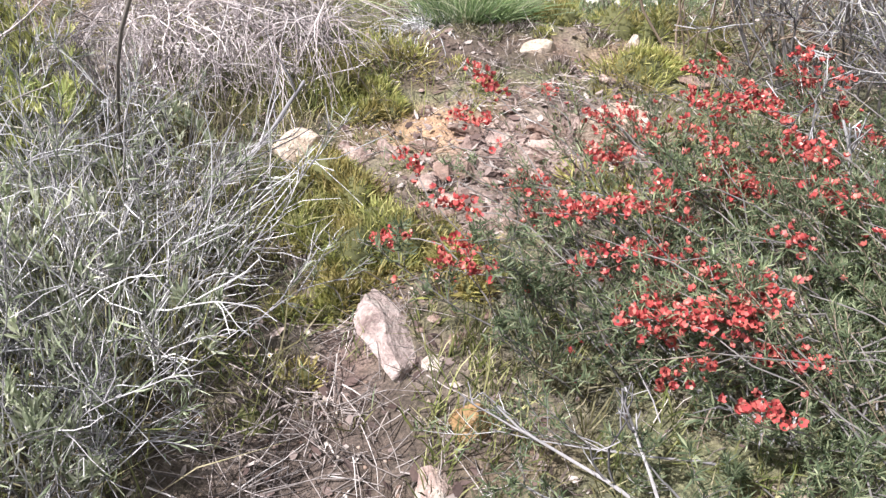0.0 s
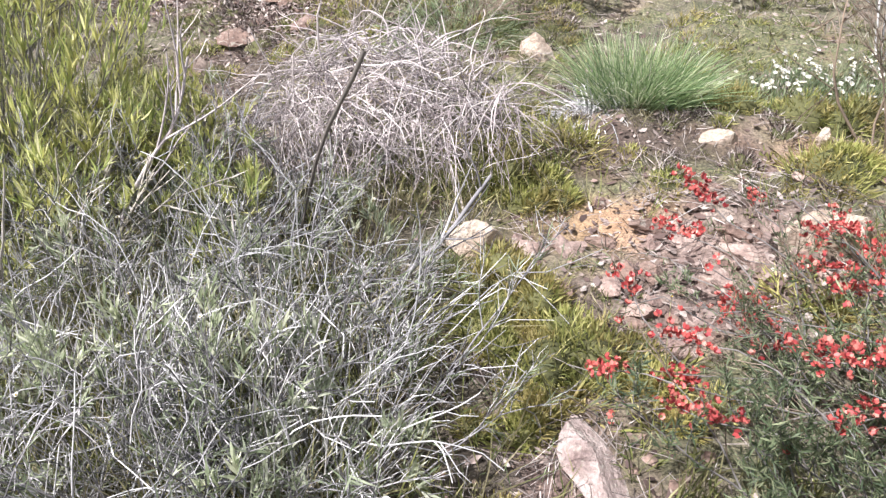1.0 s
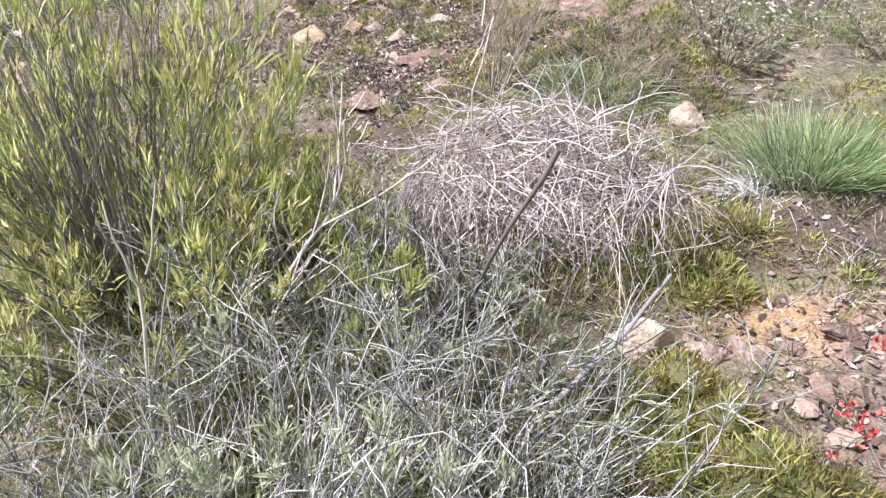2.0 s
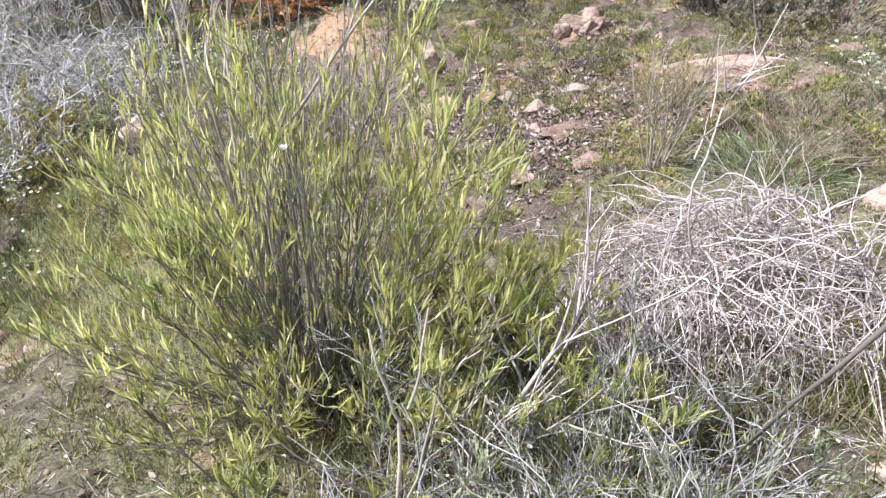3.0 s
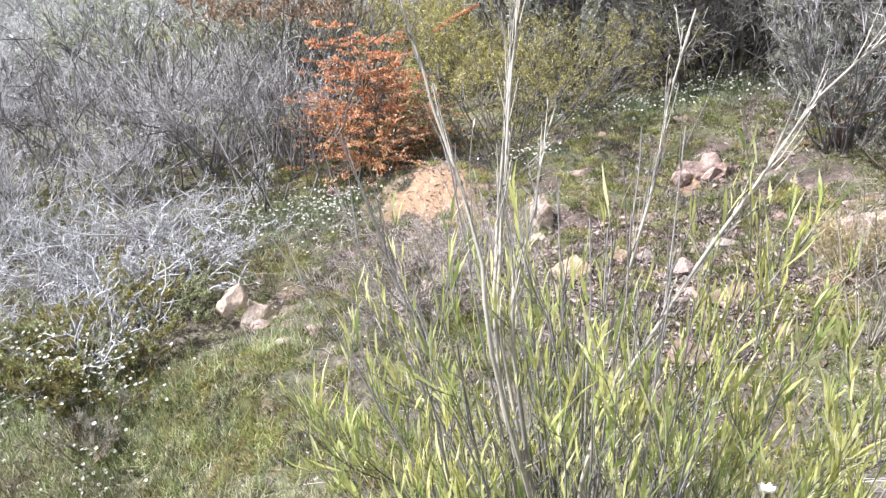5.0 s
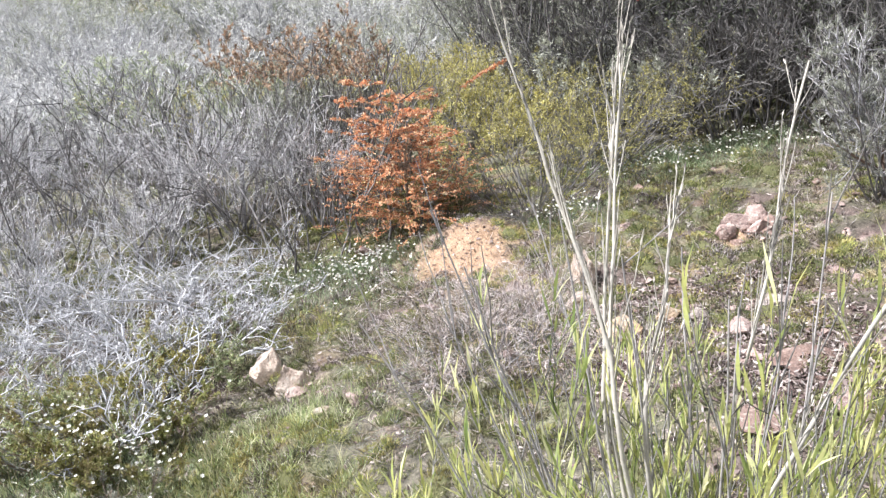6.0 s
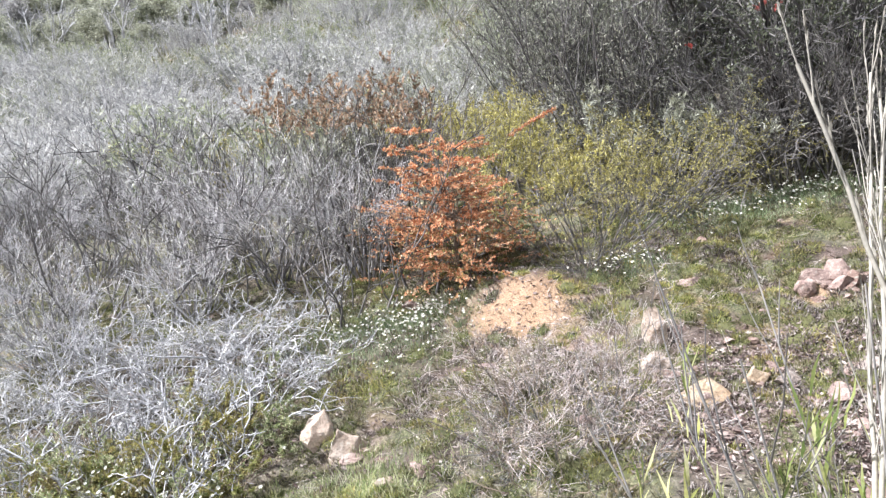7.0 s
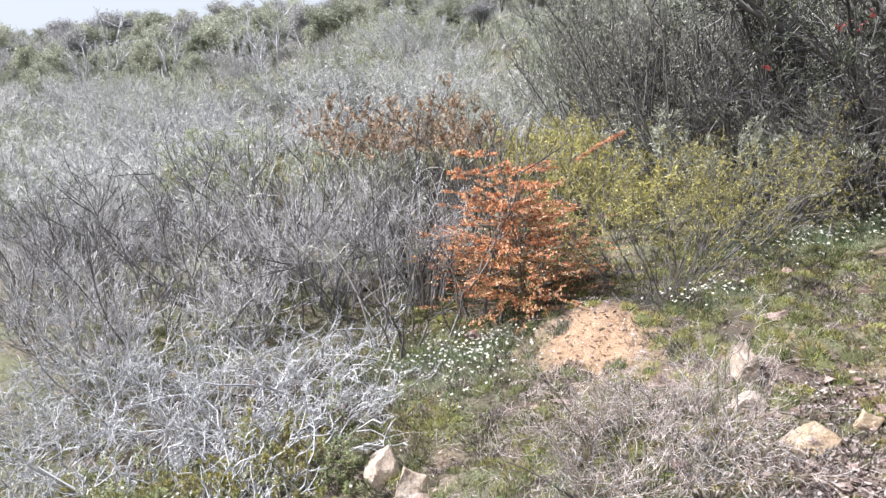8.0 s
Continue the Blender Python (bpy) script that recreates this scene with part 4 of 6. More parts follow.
def broom():
    x, y = -0.62, 1.95
    ob = thing("broom_shrub", x, y, "upright green broom-like shrub with slender yellow-green leaves", "shrub")
    n = 58
    ang, rad = rng.uniform(0, 2 * np.pi, n), np.sqrt(rng.uniform(0.01, 1.0, n))
    tip = np.stack([np.cos(ang) * rad * 0.74, np.sin(ang) * rad * 0.5 - 0.06, 1.2 * np.sqrt(1 - 0.82 * rad ** 2) * rng.uniform(0.7, 1.0, n)], 1)
    tip[:, 2] -= 0.18 * np.clip(-tip[:, 0] - 0.25, 0, 1)
    foot = seat(np.stack([np.cos(ang) * 0.07, np.sin(ang) * 0.06, np.full(n, -0.02)], 1), x, y)
    s = np.linspace(0, 1, 9)[None, :, None]
    bow = np.stack([tip[:, 0] * 0.62, tip[:, 1] * 0.62, tip[:, 2] * 0.36], 1)
    main = foot[:, None] * (1 - s) ** 2 + 2 * s * (1 - s) * bow[:, None] + s * s * tip[:, None]
    main = main + np.cumsum(rng.normal(0, 0.008, main.shape), 1) * (s > 0)
    one = fork(main, 7, 0.44, 0.36, 6, 0.08, 0.5, 0.12)
    two = fork(one, 4, 0.55, 0.34, 4, 0.09, 0.5, 0.15)
    rods("stem", main, rng.uniform(0.0034, 0.0075, n), 0.0013, 5, BROOM_STEM, ob)
    part("brushwood", twig_mesh("brushwood", [tubes(one, 0.0018, 0.0009), tubes(two, 0.001, 0.0006)], BROOM_STEM), ob, kind="stuff")
    sets = []
    for lines, each in ((one, 7), (two, 6), (main, 3)):
        at, lw, *_ = along(lines, each, 0.1, 1.0)
        keep = rng.uniform(0, 1, len(at)) < np.clip(1.55 - at[:, 2] * 0.9, 0.25, 1) * np.clip(at[:, 2] * 2.6, 0.2, 1) * np.clip(np.hypot(at[:, 0], at[:, 1]) / 0.26 + np.clip(at[:, 2] - 0.5, 0, 1) * 3, 0.15, 1)
        keep &= (np.abs(at[:, 0] - 0.05) > 0.2) | (np.abs(at[:, 2] - 0.5) > 0.26) | (rng.uniform(0, 1, len(at)) < 0.4)
        at, lw = at[keep], lw[keep]
        k = len(at)
        sets.append(blades(at, lw * 0.6 + rng.normal(0, 0.26, lw.shape) + [0, 0, 0.8], rng.uniform(0.035, 0.095, k), rng.uniform(0.0034, 0.0072, k), 0.2))
    v, f = join(*sets)
    part("foliage", mesh_of("foliage", v, f, BROOM_LEAF), ob, "slender upright yellow-green leaves", "stuff")
    # old grey wood in the middle
    k = 20
    ang = rng.uniform(0, 2 * np.pi, k)
    begin = seat(np.stack([rng.normal(0, 0.03, k), rng.normal(0, 0.03, k), np.full(k, -0.02)], 1), x, y)
    wood = grow(begin, np.stack([np.cos(ang) * 0.45 + 0.05, np.sin(ang) * 0.38 - 0.08, np.full(k, 0.8)], 1), rng.uniform(0.5, 0.85, k), 8, 0.1, 0.2)
    rods("old_branch", wood, rng.uniform(0.0055, 0.0085, k), 0.0022, 5, SHOOT_TWIG, ob)
    part("old_brushwood", twig_mesh("old_brushwood", [tubes(fork(wood, 7, 0.4, 0.4, 5, 0.1, 0.4, 0.35), 0.0024, 0.001)], SHOOT_TWIG), ob, kind="stuff")
    # long bare shoots that rise out of the leaves
    k = 16
    end = np.stack([rng.uniform(-0.62, 0.4, k), rng.uniform(-0.15, 0.32, k), rng.uniform(1.05, 1.36, k)], 1)
    begin = seat(np.stack([rng.normal(0, 0.04, k), rng.normal(0, 0.04, k), np.full(k, -0.02)], 1), x, y)
    shoots = begin[:, None] * (1 - s) ** 2 + 2 * s * (1 - s) * (end * [0.45, 0.45, 0.42])[:, None] + s * s * end[:, None]
    shoots = shoots + np.cumsum(rng.normal(0, 0.006, shoots.shape), 1) * (s > 0)
    rods("shoot", shoots, rng.uniform(0.0034, 0.005, k), 0.0013, 5, SHOOT_TWIG, ob)
    part("shoot_brushwood", twig_mesh("shoot_brushwood", [tubes(fork(shoots, 6, 0.22, 0.22, 5, 0.06, 0.5, 0.45), 0.0017, 0.0008)], SHOOT_TWIG), ob, kind="stuff")
    for points in STALKS:
        line = bent(points, 15)
        stalk = part("stalk", twig_mesh("stalk", [tubes(line, [0.0058], [0.0022], 6)], PALE_STALK), ob, "tall pale bare stalk")
        side = fork(line, 20, 0.12, 0.17, 4, 0.06, 0.5, 0.45)
        at, lw, *_ = along(side, 4, 0.4, 1.0)
        v, q, t3 = blades(at, lw + rng.normal(0, 0.12, lw.shape), 0.016, 0.0034, 0.1)
        v, f = join(tubes(side, 0.0013, 0.0008), (v, q, t3))
        part("side_growth", mesh_of("side_growth", v, f, PALE_STALK), stalk, kind="stuff")
    # one white flower on a thin green stem
    z0 = float(ground(x, y))
    at = np.array([[-0.43 - x, 1.4 - y, 1.05 - z0]])
    stem = np.array([[[0.03, -0.06, 0.3], [0.12, -0.3, 0.6], [0.17, -0.48, 0.85], [0.19, -0.55, 1.05 - z0]]])
    bloom = part("bloom_stem", twig_mesh("bloom_stem", [tubes(stem, [0.0022], [0.0013], 5)], BROOM_STEM), ob)
    a = np.arange(6) * np.pi / 3
    ring = np.stack([np.cos(a), np.sin(a), 0.5 + 0 * a], 1)
    v, q, t3 = blades(np.repeat(at, 6, 0), ring + rng.normal(0, 0.15, ring.shape), 0.0135, 0.011, 0.25, np.repeat(np.array([[0, 0, 1.0]]), 6, 0))
    part("white_bloom", mesh_of("white_bloom", v, [q, t3], WHITE_PETAL), bloom, "single white flower")


broom()
leafy("low_broom", -0.5, 1.62, 0.42, 0.34, 26, BROOM_LEAF, BROOM_STEM, "low green shoots round the foot of a shrub", (0.055, 0.0045), (6, 4), 5, up=0.6, jut=0.2, base=0.6)
leafy("low_broom", 0.08, 1.72, 0.3, 0.26, 16, BROOM_LEAF, BROOM_STEM, "low green shoots growing through grey twigs", (0.05, 0.0045), (6, 4), 5, up=0.6, jut=0.2, base=0.6)
leafy("broom_shrub", -0.02, 2.04, 0.3, 0.34, 18, BROOM_LEAF, BROOM_STEM, "low green broom-like shoots beside a taller shrub", (0.05, 0.005), (6, 4), 6, up=0.6, jut=0.22)


def forked_stem():
    """Pale bare stem, forked near its top, standing in the thicket."""
    x, y = -0.19, 1.14
    ob = thing("forked_stem", x, y, "pale bare forked stem standing in the thicket", "dead stem")
    z0 = float(ground(x, y))
    stem = bent([(0, 0, -0.02), (0.01, 0.03, 0.3), (0.02, 0.07, 0.64 - z0)], 7)
    part("stem", twig_mesh("stem", [tubes(stem, [0.006], [0.004], 6)], PALE_STALK), ob)
    for q in ([(0.02, 0.07, 0.64 - z0), (0.03, 0.1, 0.74 - z0), (0.04, 0.13, 0.84 - z0)], [(0.02, 0.07, 0.6 - z0), (-0.03, 0.08, 0.7 - z0), (-0.05, 0.1, 0.78 - z0)], [(0.01, 0.04, 0.4 - z0), (0.06, 0.03, 0.55 - z0), (0.08, 0.05, 0.68 - z0)]):
        part("branch", twig_mesh("branch", [tubes(bent(q, 6), [0.0036], [0.002], 5)], PALE_STALK), ob)


forked_stem()


def leaning_stick():
    """A dark bare stick that leans out of the thicket before the twig heap."""
    x, y = 0.34, 1.22
    ob = thing("leaning_stick", x, y, "dark bare stick leaning out of the thicket", "branch")
    z0 = float(ground(x, y))
    part("stick", twig_mesh("stick", [tubes(bent([(0.1, 0.34, -0.02), (0.11, 0.22, 0.4 - z0), (0.2, 0.03, 0.82 - z0), (0.262, 0.02, 0.97 - z0)], 10), [0.0032], [0.0055], 7)], WEATHERED_STICK), ob)


leaning_stick()


def crooked_branch():
    """A bleached crooked branch with bare side twigs, standing in the thicket."""
    x, y = -0.08, 1.46
    ob = thing("crooked_branch", x, y, "bleached crooked branch with bare side twigs in the thicket", "branch")
    limb = bent([(0, 0, -0.02), (0.06, 0.04, 0.2), (0.14, 0.1, 0.35), (0.23, 0.15, 0.47), (0.25, 0.18, 0.6)], 12)
    part("limb", twig_mesh("limb", [tubes(limb, [0.0065], [0.0032], 6)], HEAP_TWIG), ob)
    side = fork(limb, 7, 0.5, 0.35, 6, 0.1, 0.2, 0.15)
    rods("side_branch", side, 0.0034, 0.0014, 4, HEAP_TWIG, ob)
    part("brushwood", twig_mesh("brushwood", [tubes(fork(side, 4, 0.4, 0.4), 0.0014, 0.0008)], HEAP_TWIG), ob, kind="stuff")


crooked_branch()


def fallen_branch():
    """A grey branch propped in the thicket."""
    x, y = 0.61, 1.24
    ob = thing("fallen_branch", x, y, "fallen bare grey branch propped in the thicket", "branch")
    line = seat(bent([(0, 0, 0.02), (0.12, 0.09, 0.1), (0.24, 0.2, 0.17), (0.36, 0.3, 0.3)], 9)[0], x, y)[None]
    part("limb", twig_mesh("limb", [tubes(line, [0.009], [0.005], 7)], GREY_TWIG), ob)
    part("brushwood", twig_mesh("brushwood", [tubes(fork(line, 9, 0.5, 0.5, 5, 0.12, 0.2), 0.0034, 0.0015)], GREY_TWIG), ob, kind="stuff")


fallen_branch()
dead_shrub("dead_shrub", -0.2, 1.43, 0.25, 0.45, 9, PALE_STALK, "pale bare forked stems in the thicket", each=(3, 2), twig=0.006, wob=0.08)
dead_shrub("dead_shrub", 0.17, 1.63, 0.45, 0.35, 9, SILVER_TWIG, "bare silver forked branches lying in the thicket", each=(4, 3), twig=0.006, wob=0.15)

# ---- rubble slope ----
rock(0.08, 4.42, 0.13, 0.08, 0.04, BROWN_STONE, "flat purple-brown stone lying on rubble", 21, 15)
rock(0.22, 4.0, 0.11, 0.08, 0.04, PINK_STONE, "tan stone lying on rubble", 22, 25)
rock(-0.3, 5.1, 0.08, 0.07, 0.045, PALE_STONE, "pale stone on mossy rubble", 23, 50)
rock(-0.13, 4.82, 0.1, 0.06, 0.06, PINK_STONE, "pinkish stone on mossy rubble", 24, 80)
rock(1.08, 4.64, 0.55, 0.14, 0.08, PINK_STONE, "long flat pink ledge of bedrock", 25, -4, sink=0.55, roll=-4)
rock(1.72, 5.15, 0.2, 0.12, 0.05, BROWN_STONE, "rust-coloured end of the rock ledge", 26, 0)
rock(-2.95, 4.93, 0.115, 0.09, 0.17, CREAM_STONE, "pale pink rock in low greenery", 53, 10, -30, 0.3)
rock(-2.75, 4.83, 0.1, 0.08, 0.15, CREAM_STONE, "upright cream rock leaning beside another", 54, -20, -36, 0.3)
rock(-0.96, 5.74, 0.085, 0.1, 0.19, CREAM_STONE, "upright pale rock on mossy slope", 29, 20)
rock(-1.01, 5.44, 0.085, 0.09, 0.075, CREAM_STONE, "pale stone below a rock", 30, 60)
rock(-0.74, 5.02, 0.1, 0.085, 0.1, TAN_STONE, "cream rock beside a bare gully", 51, 0)
rock(-0.47, 5.12, 0.08, 0.06, 0.06, TAN_STONE, "pale stone beside a bare gully", 32, 30)
rock(0.06, 6.22, 0.13, 0.1, 0.085, PINK_STONE, "rough pink rock on the mossy slope", 33, 30)
rock(0.18, 6.28, 0.11, 0.1, 0.095, PINK_STONE, "rough pale rock among pink ones", 41, 70)
rock(0.18, 6.1, 0.08, 0.07, 0.09, PINK_STONE, "rough pink stone below larger ones", 42, 10)
rock(-0.04, 6.12, 0.07, 0.06, 0.07, PINK_STONE, "small pink stone below larger ones", 43, 50)
rock(0.27, 6.16, 0.11, 0.1, 0.09, BROWN_STONE, "rough brown rock beside a pink one", 34, 80)
rock(-2.79, 6.75, 0.08, 0.06, 0.07, PINK_STONE, "small reddish stone under an orange bush", 35, 0)
rock(-0.16, 3.99, 0.13, 0.1, 0.03, BROWN_STONE, "flat pinkish slab in the gully", 36, 35)
rock(0.12, 5.16, 0.15, 0.1, 0.05, PALE_STONE, "flat pale slab with shade under its lip", 37, 10)
rock(-2.35, 4.36, 0.06, 0.05, 0.05, CREAM_STONE, "small cream stone in low greenery", 38, 0)
rock(-2.56, 2.82, 0.1, 0.07, 0.05, CREAM_STONE, "flat tan stone in bare earth", 39, 15)
rock(-2.42, 2.7, 0.06, 0.05, 0.06, CREAM_STONE, "tan stone in bare earth", 44, 40)
rock(-2.62, 2.62, 0.08, 0.07, 0.05, PINK_STONE, "pink stone in bare earth", 40, 60)


def small_stones():
    kinds = [rock_mesh("stone", (s, s * 0.75, s * 0.42), m, 60 + k) for k, (s, m) in enumerate(((0.03, PINK_STONE), (0.022, BROWN_STONE), (0.032, BROWN_STONE), (0.026, BROWN_STONE), (0.018, PINK_STONE)))]
    areas = [(0.06, 4.44, 0.5, 0.7, 40), (-0.73, 4.79, 0.35, 0.6, 28), (1.62, 1.51, 0.45, 0.35, 70), (-0.16, 5.39, 0.8, 0.5, 18), (-2.71, 2.87, 0.35, 0.3, 20), (1.22, 0.75, 0.12, 0.2, 6), (0.24, 6.11, 0.4, 0.3, 15)]
    for cx, cy, a, b, n in areas:
        for _ in range(n):
            px, py = cx + rng.normal(0, a * 0.55), cy + rng.normal(0, b * 0.55)
            ob = new("stone", kinds[rng.integers(5)])
            s = rng.uniform(0.6, 1.7) if cy > 1 else rng.uniform(0.35, 0.8)
            ob.matrix_world = pose(px, py, float(ground(px, py)) + 0.004 * s, rng.uniform(-15, 15), rng.uniform(-15, 15), rng.uniform(0, 360)) @ Matrix.Scale(s, 4)
            tagged(ob, "small weathered stone lying on bare earth", "stone", "scattered stones")


small_stones()
dead_shrub("straw_bush", 0.5, 3.78, 0.28, 0.6, 16, STRAW_TWIG, "tall thin dry straw stalks with feathery tops", "dead shrub", each=(5, 4), twig=0.0036, wob=0.1)
leafy("straw_bush", 0.59, 4.37, 0.28, 0.3, 30, STRAW, STRAW, "small dry straw-coloured bush", (0.025, 0.003), (6, 4), 5, stem_r=0.003)
tuft("grass_tussock", 1.0, 3.53, 900, 0.22, 0.0022, BLUE_GRASS, "blue-green wiry grass tussock", 0.9, 0.3, 1.3, fringe=GREY_TWIG)
dead_shrub("dead_shrub", 1.11, 3.69, 0.4, 0.32, 30, BROWN_TWIG, "fine brown twiggy dry bush", each=(5, 4), twig=0.0025)
dead_shrub("dead_shrub", -1.5, 4.7, 0.6, 0.54, 64, BROWN_TWIG, "fine straw-grey twiggy bush without leaves", each=(7, 7), twig=0.0036, seed_spread=0.65, wob=0.28, stem_mat=DARK_TWIG, tip_mat=PINK_TWIG)
dead_shrub("dead_shrub", -1.42, 4.25, 0.45, 0.28, 40, BROWN_TWIG, "fine grey twiggy bush without leaves", each=(7, 6), twig=0.003, green=2, seed_spread=0.7, wob=0.3, tip_mat=GREY_TWIG)
dead_shrub("dead_shrub", -1.75, 5.2, 0.42, 0.32, 26, BROWN_TWIG, "fine dry pinkish twiggy bush", each=(7, 5), twig=0.0036, wob=0.3, tip_mat=PINK_TWIG)

for sx, sy, rr in ((1.83, 5.88, 0.35), (2.5, 5.65, 0.4), (1.66, 3.92, 0.25), (2.67, 4.03, 0.35), (3.06, 4.82, 0.35), (1.37, 5.83, 0.3), (3.46, 3.65, 0.35)):
    leafy("low_shrub", sx, sy, rr, 0.2, 22, GREY_LEAF, BROWN_TWIG, "low dark grey-green shrub on the bank", (0.016, 0.006), (6, 4), 6, base=0.6)

# ---- left side ----
dead_shrub("dead_shrub", -4.47, 5.62, 0.98, 0.48, 30, SILVER_TWIG, "silver-grey dead shrub with forked brittle branches", each=(7, 5), twig=0.0056, wob=0.36, seed_spread=0.55)
dead_shrub("dead_shrub", -3.86, 5.47, 0.78, 0.36, 24, SILVER_TWIG, "silver-grey dead shrub with forked brittle branches", each=(7, 5), twig=0.0056, wob=0.36, seed_spread=0.55)
dead_shrub("dead_shrub", -3.8, 4.81, 0.5, 0.3, 14, SILVER_TWIG, "low silver dead branches over greenery", each=(6, 5), twig=0.006, wob=0.2)
dead_shrub("dead_shrub", -5.33, 4.96, 0.91, 0.40, 24, SILVER_TWIG, "silver-grey dead shrub with forked brittle branches", each=(7, 5), twig=0.0056, wob=0.36, seed_spread=0.55)
dead_shrub("dead_shrub", -3.75, 5.8, 0.7, 0.36, 20, SILVER_TWIG, "silver-grey dead shrub with forked brittle branches", each=(7, 5), twig=0.0056, wob=0.36, seed_spread=0.55)
dead_shrub("dead_shrub", -4.3, 6.25, 0.9, 0.4, 26, SILVER_TWIG, "silver-grey dead shrub with forked brittle branches", each=(7, 5), twig=0.0056, wob=0.36, seed_spread=0.55)
for sx, sy, rr in ((-3.75, 4.35, 0.7), (-4.4, 4.7, 0.8), (-3.55, 5.2, 0.5)):
    dead_shrub("dead_shrub", sx, sy, rr, 0.22, 16, SILVER_TWIG, "low arching bleached branches over greenery", each=(7, 5), twig=0.0054, wob=0.34, seed_spread=0.3, droop=0.1)
    leafy("low_shrub", sx + 0.1, sy - 0.05, rr * 0.75, 0.2, 26, HOLLOW_GRASS, BROWN_TWIG, "low mounded green shrub under dead branches", (0.024, 0.006), (6, 5), 7, base=0.7)
for sx, sy in ((-5.7, 5.5), (-6.3, 5.9), (-5.2, 4.5), (-6.0, 5.0)):
    dead_shrub("dead_shrub", sx, sy, 0.7, 0.4, 22, SILVER_TWIG, "silver-grey dead shrub with forked brittle branches", each=(7, 5), twig=0.0054, wob=0.34, seed_spread=0.6, green=6)
for sx, sy, rr, hh in ((-3.85, 6.35, 0.6, 0.4), (-4.95, 5.75, 0.8, 0.42), (-4.3, 5.05, 0.6, 0.3), (-5.5, 6.2, 0.8, 0.45)):
    dead_shrub("dead_shrub", sx, sy, rr, hh, 22, SILVER_TWIG, "silver-grey dead shrub with forked brittle branches", each=(7, 5), twig=0.0054, wob=0.34, seed_spread=0.6, green=3)
for sx, sy, rr, hh in ((-3.95, 4.3, 0.7, 0.45), (-3.5, 4.45, 0.55, 0.42), (-3.7, 4.5, 0.75, 0.42), (-4.45, 5.0, 0.9, 0.5), (-3.55, 5.2, 0.7, 0.42), (-4.9, 4.6, 0.8, 0.4), (-4.15, 5.7, 0.8, 0.5)):
    dead_shrub("dead_shrub", sx, sy, rr, hh, 9, SILVER_TWIG, "long bleached crooked branches over a dead shrub", each=(5, 4), twig=0.0095, wob=0.34, seed_spread=0.4, droop=0.15)
for sx, sy, rr, hh in ((-3.35, 4.08, 0.36, 0.2), (-3.8, 4.25, 0.45, 0.24), (-4.3, 4.15, 0.45, 0.22)):
    leafy("herb_mound", sx, sy, rr, hh, 34, CUSHION, BROWN_TWIG, "dense rounded green herb mound dotted with white flowers", (0.024, 0.006), (7, 5), 8, base=0.75)
leafy("low_shrub", -3.62, 4.8, 0.42, 0.28, 30, OLIVE_LEAF, BROWN_TWIG, "low mounded yellow-green shrub under dead branches", (0.02, 0.0065), (6, 5), 9)
leafy("low_shrub", -4.12, 4.58, 0.4, 0.25, 26, HOLLOW_GRASS, BROWN_TWIG, "low mounded green shrub under dead branches", (0.014, 0.006), (6, 5), 8)
leafy("low_shrub", -3.13, 3.57, 0.3, 0.22, 22, GREY_LEAF, BROWN_TWIG, "low grey-green wiry herb", (0.02, 0.003), (6, 4), 6)
for sx, sy, rr, hh, nn in ((-5.39, 8.08, 0.8, 1.0, 45), (-4.35, 7.73, 0.75, 1.0, 51), (-3.47, 7.6, 0.5, 0.95, 42), (-6.59, 7.89, 0.8, 0.95, 42), (-4.92, 6.98, 0.6, 0.75, 42), (-6.27, 6.66, 0.7, 0.75, 39), (-7.62, 7.22, 0.8, 0.85, 39), (-5.75, 6.18, 0.6, 0.6, 33), (-8.25, 8.29, 0.9, 1.0, 39)):
    dead_shrub("grey_shrub", sx, sy, rr, hh * 1.1, nn * 3 // 4, GREY_TWIG, "upright grey thin-leaved shrub with many fine stems", "shrub", each=(6, 6), twig=0.0066, green=3, wob=0.14, seed_spread=0.35, droop=0.2, stem_mat=GREY_TWIG, leaf=(0.045, 0.006), leaf_mat=HAZED_HILL_LEAF, tip_mat=LILAC_TWIG, low=0.3)
leafy("seeding_shrub", -3.75, 8.35, 0.75, 1.5, 46, GREY_LEAF, DARK_TWIG, "grey-green upright shrub with rust-brown seed heads", (0.06, 0.009), (6, 4), 5, up=0.5, jut=0.3, tip_mat=RUST_LEAF, base=0.4)

dead_shrub("stem_clump", -5.01, 7.59, 0.55, 1.7, 5, DARK_TWIG, "tall thin dark stems rising from a grey shrub", "dead shrub", each=(3, 2), twig=0.008, wob=0.08)
dead_shrub("stem_clump", -3.98, 8.05, 0.5, 1.8, 5, DARK_TWIG, "tall thin dark stems rising from a grey shrub", "dead shrub", each=(3, 2), twig=0.008, wob=0.08)
dead_shrub("stem_clump", -2.83, 8.36, 0.7, 1.7, 5, DARK_TWIG, "tall bent dark stems behind an orange bush", "dead shrub", each=(3, 2), twig=0.009, wob=0.1)

for _ in range(34):
    sx, sy = rng.uniform(-7.6, -2.6), rng.uniform(6.6, 9.6)
    dead_shrub("stem_clump", sx, sy, 0.6, rng.uniform(0.9, 1.7), 5, DARK_TWIG, "tall thin dark stems rising from a grey shrub", "dead shrub", each=(4, 3), twig=0.0105, wob=0.15, seed_spread=0.6)
for sx, sy in ((-2.6, 10.6), (-6.5, 10.2), (-4.4, 11.2)):
    leafy("scrub_bush", sx, sy, 0.7, 0.7, 26, OLIVE_LEAF, BROWN_TWIG, "yellow-green bush among silver scrub", (0.045, 0.014), (7, 4), 4, up=0.3, base=0.6)

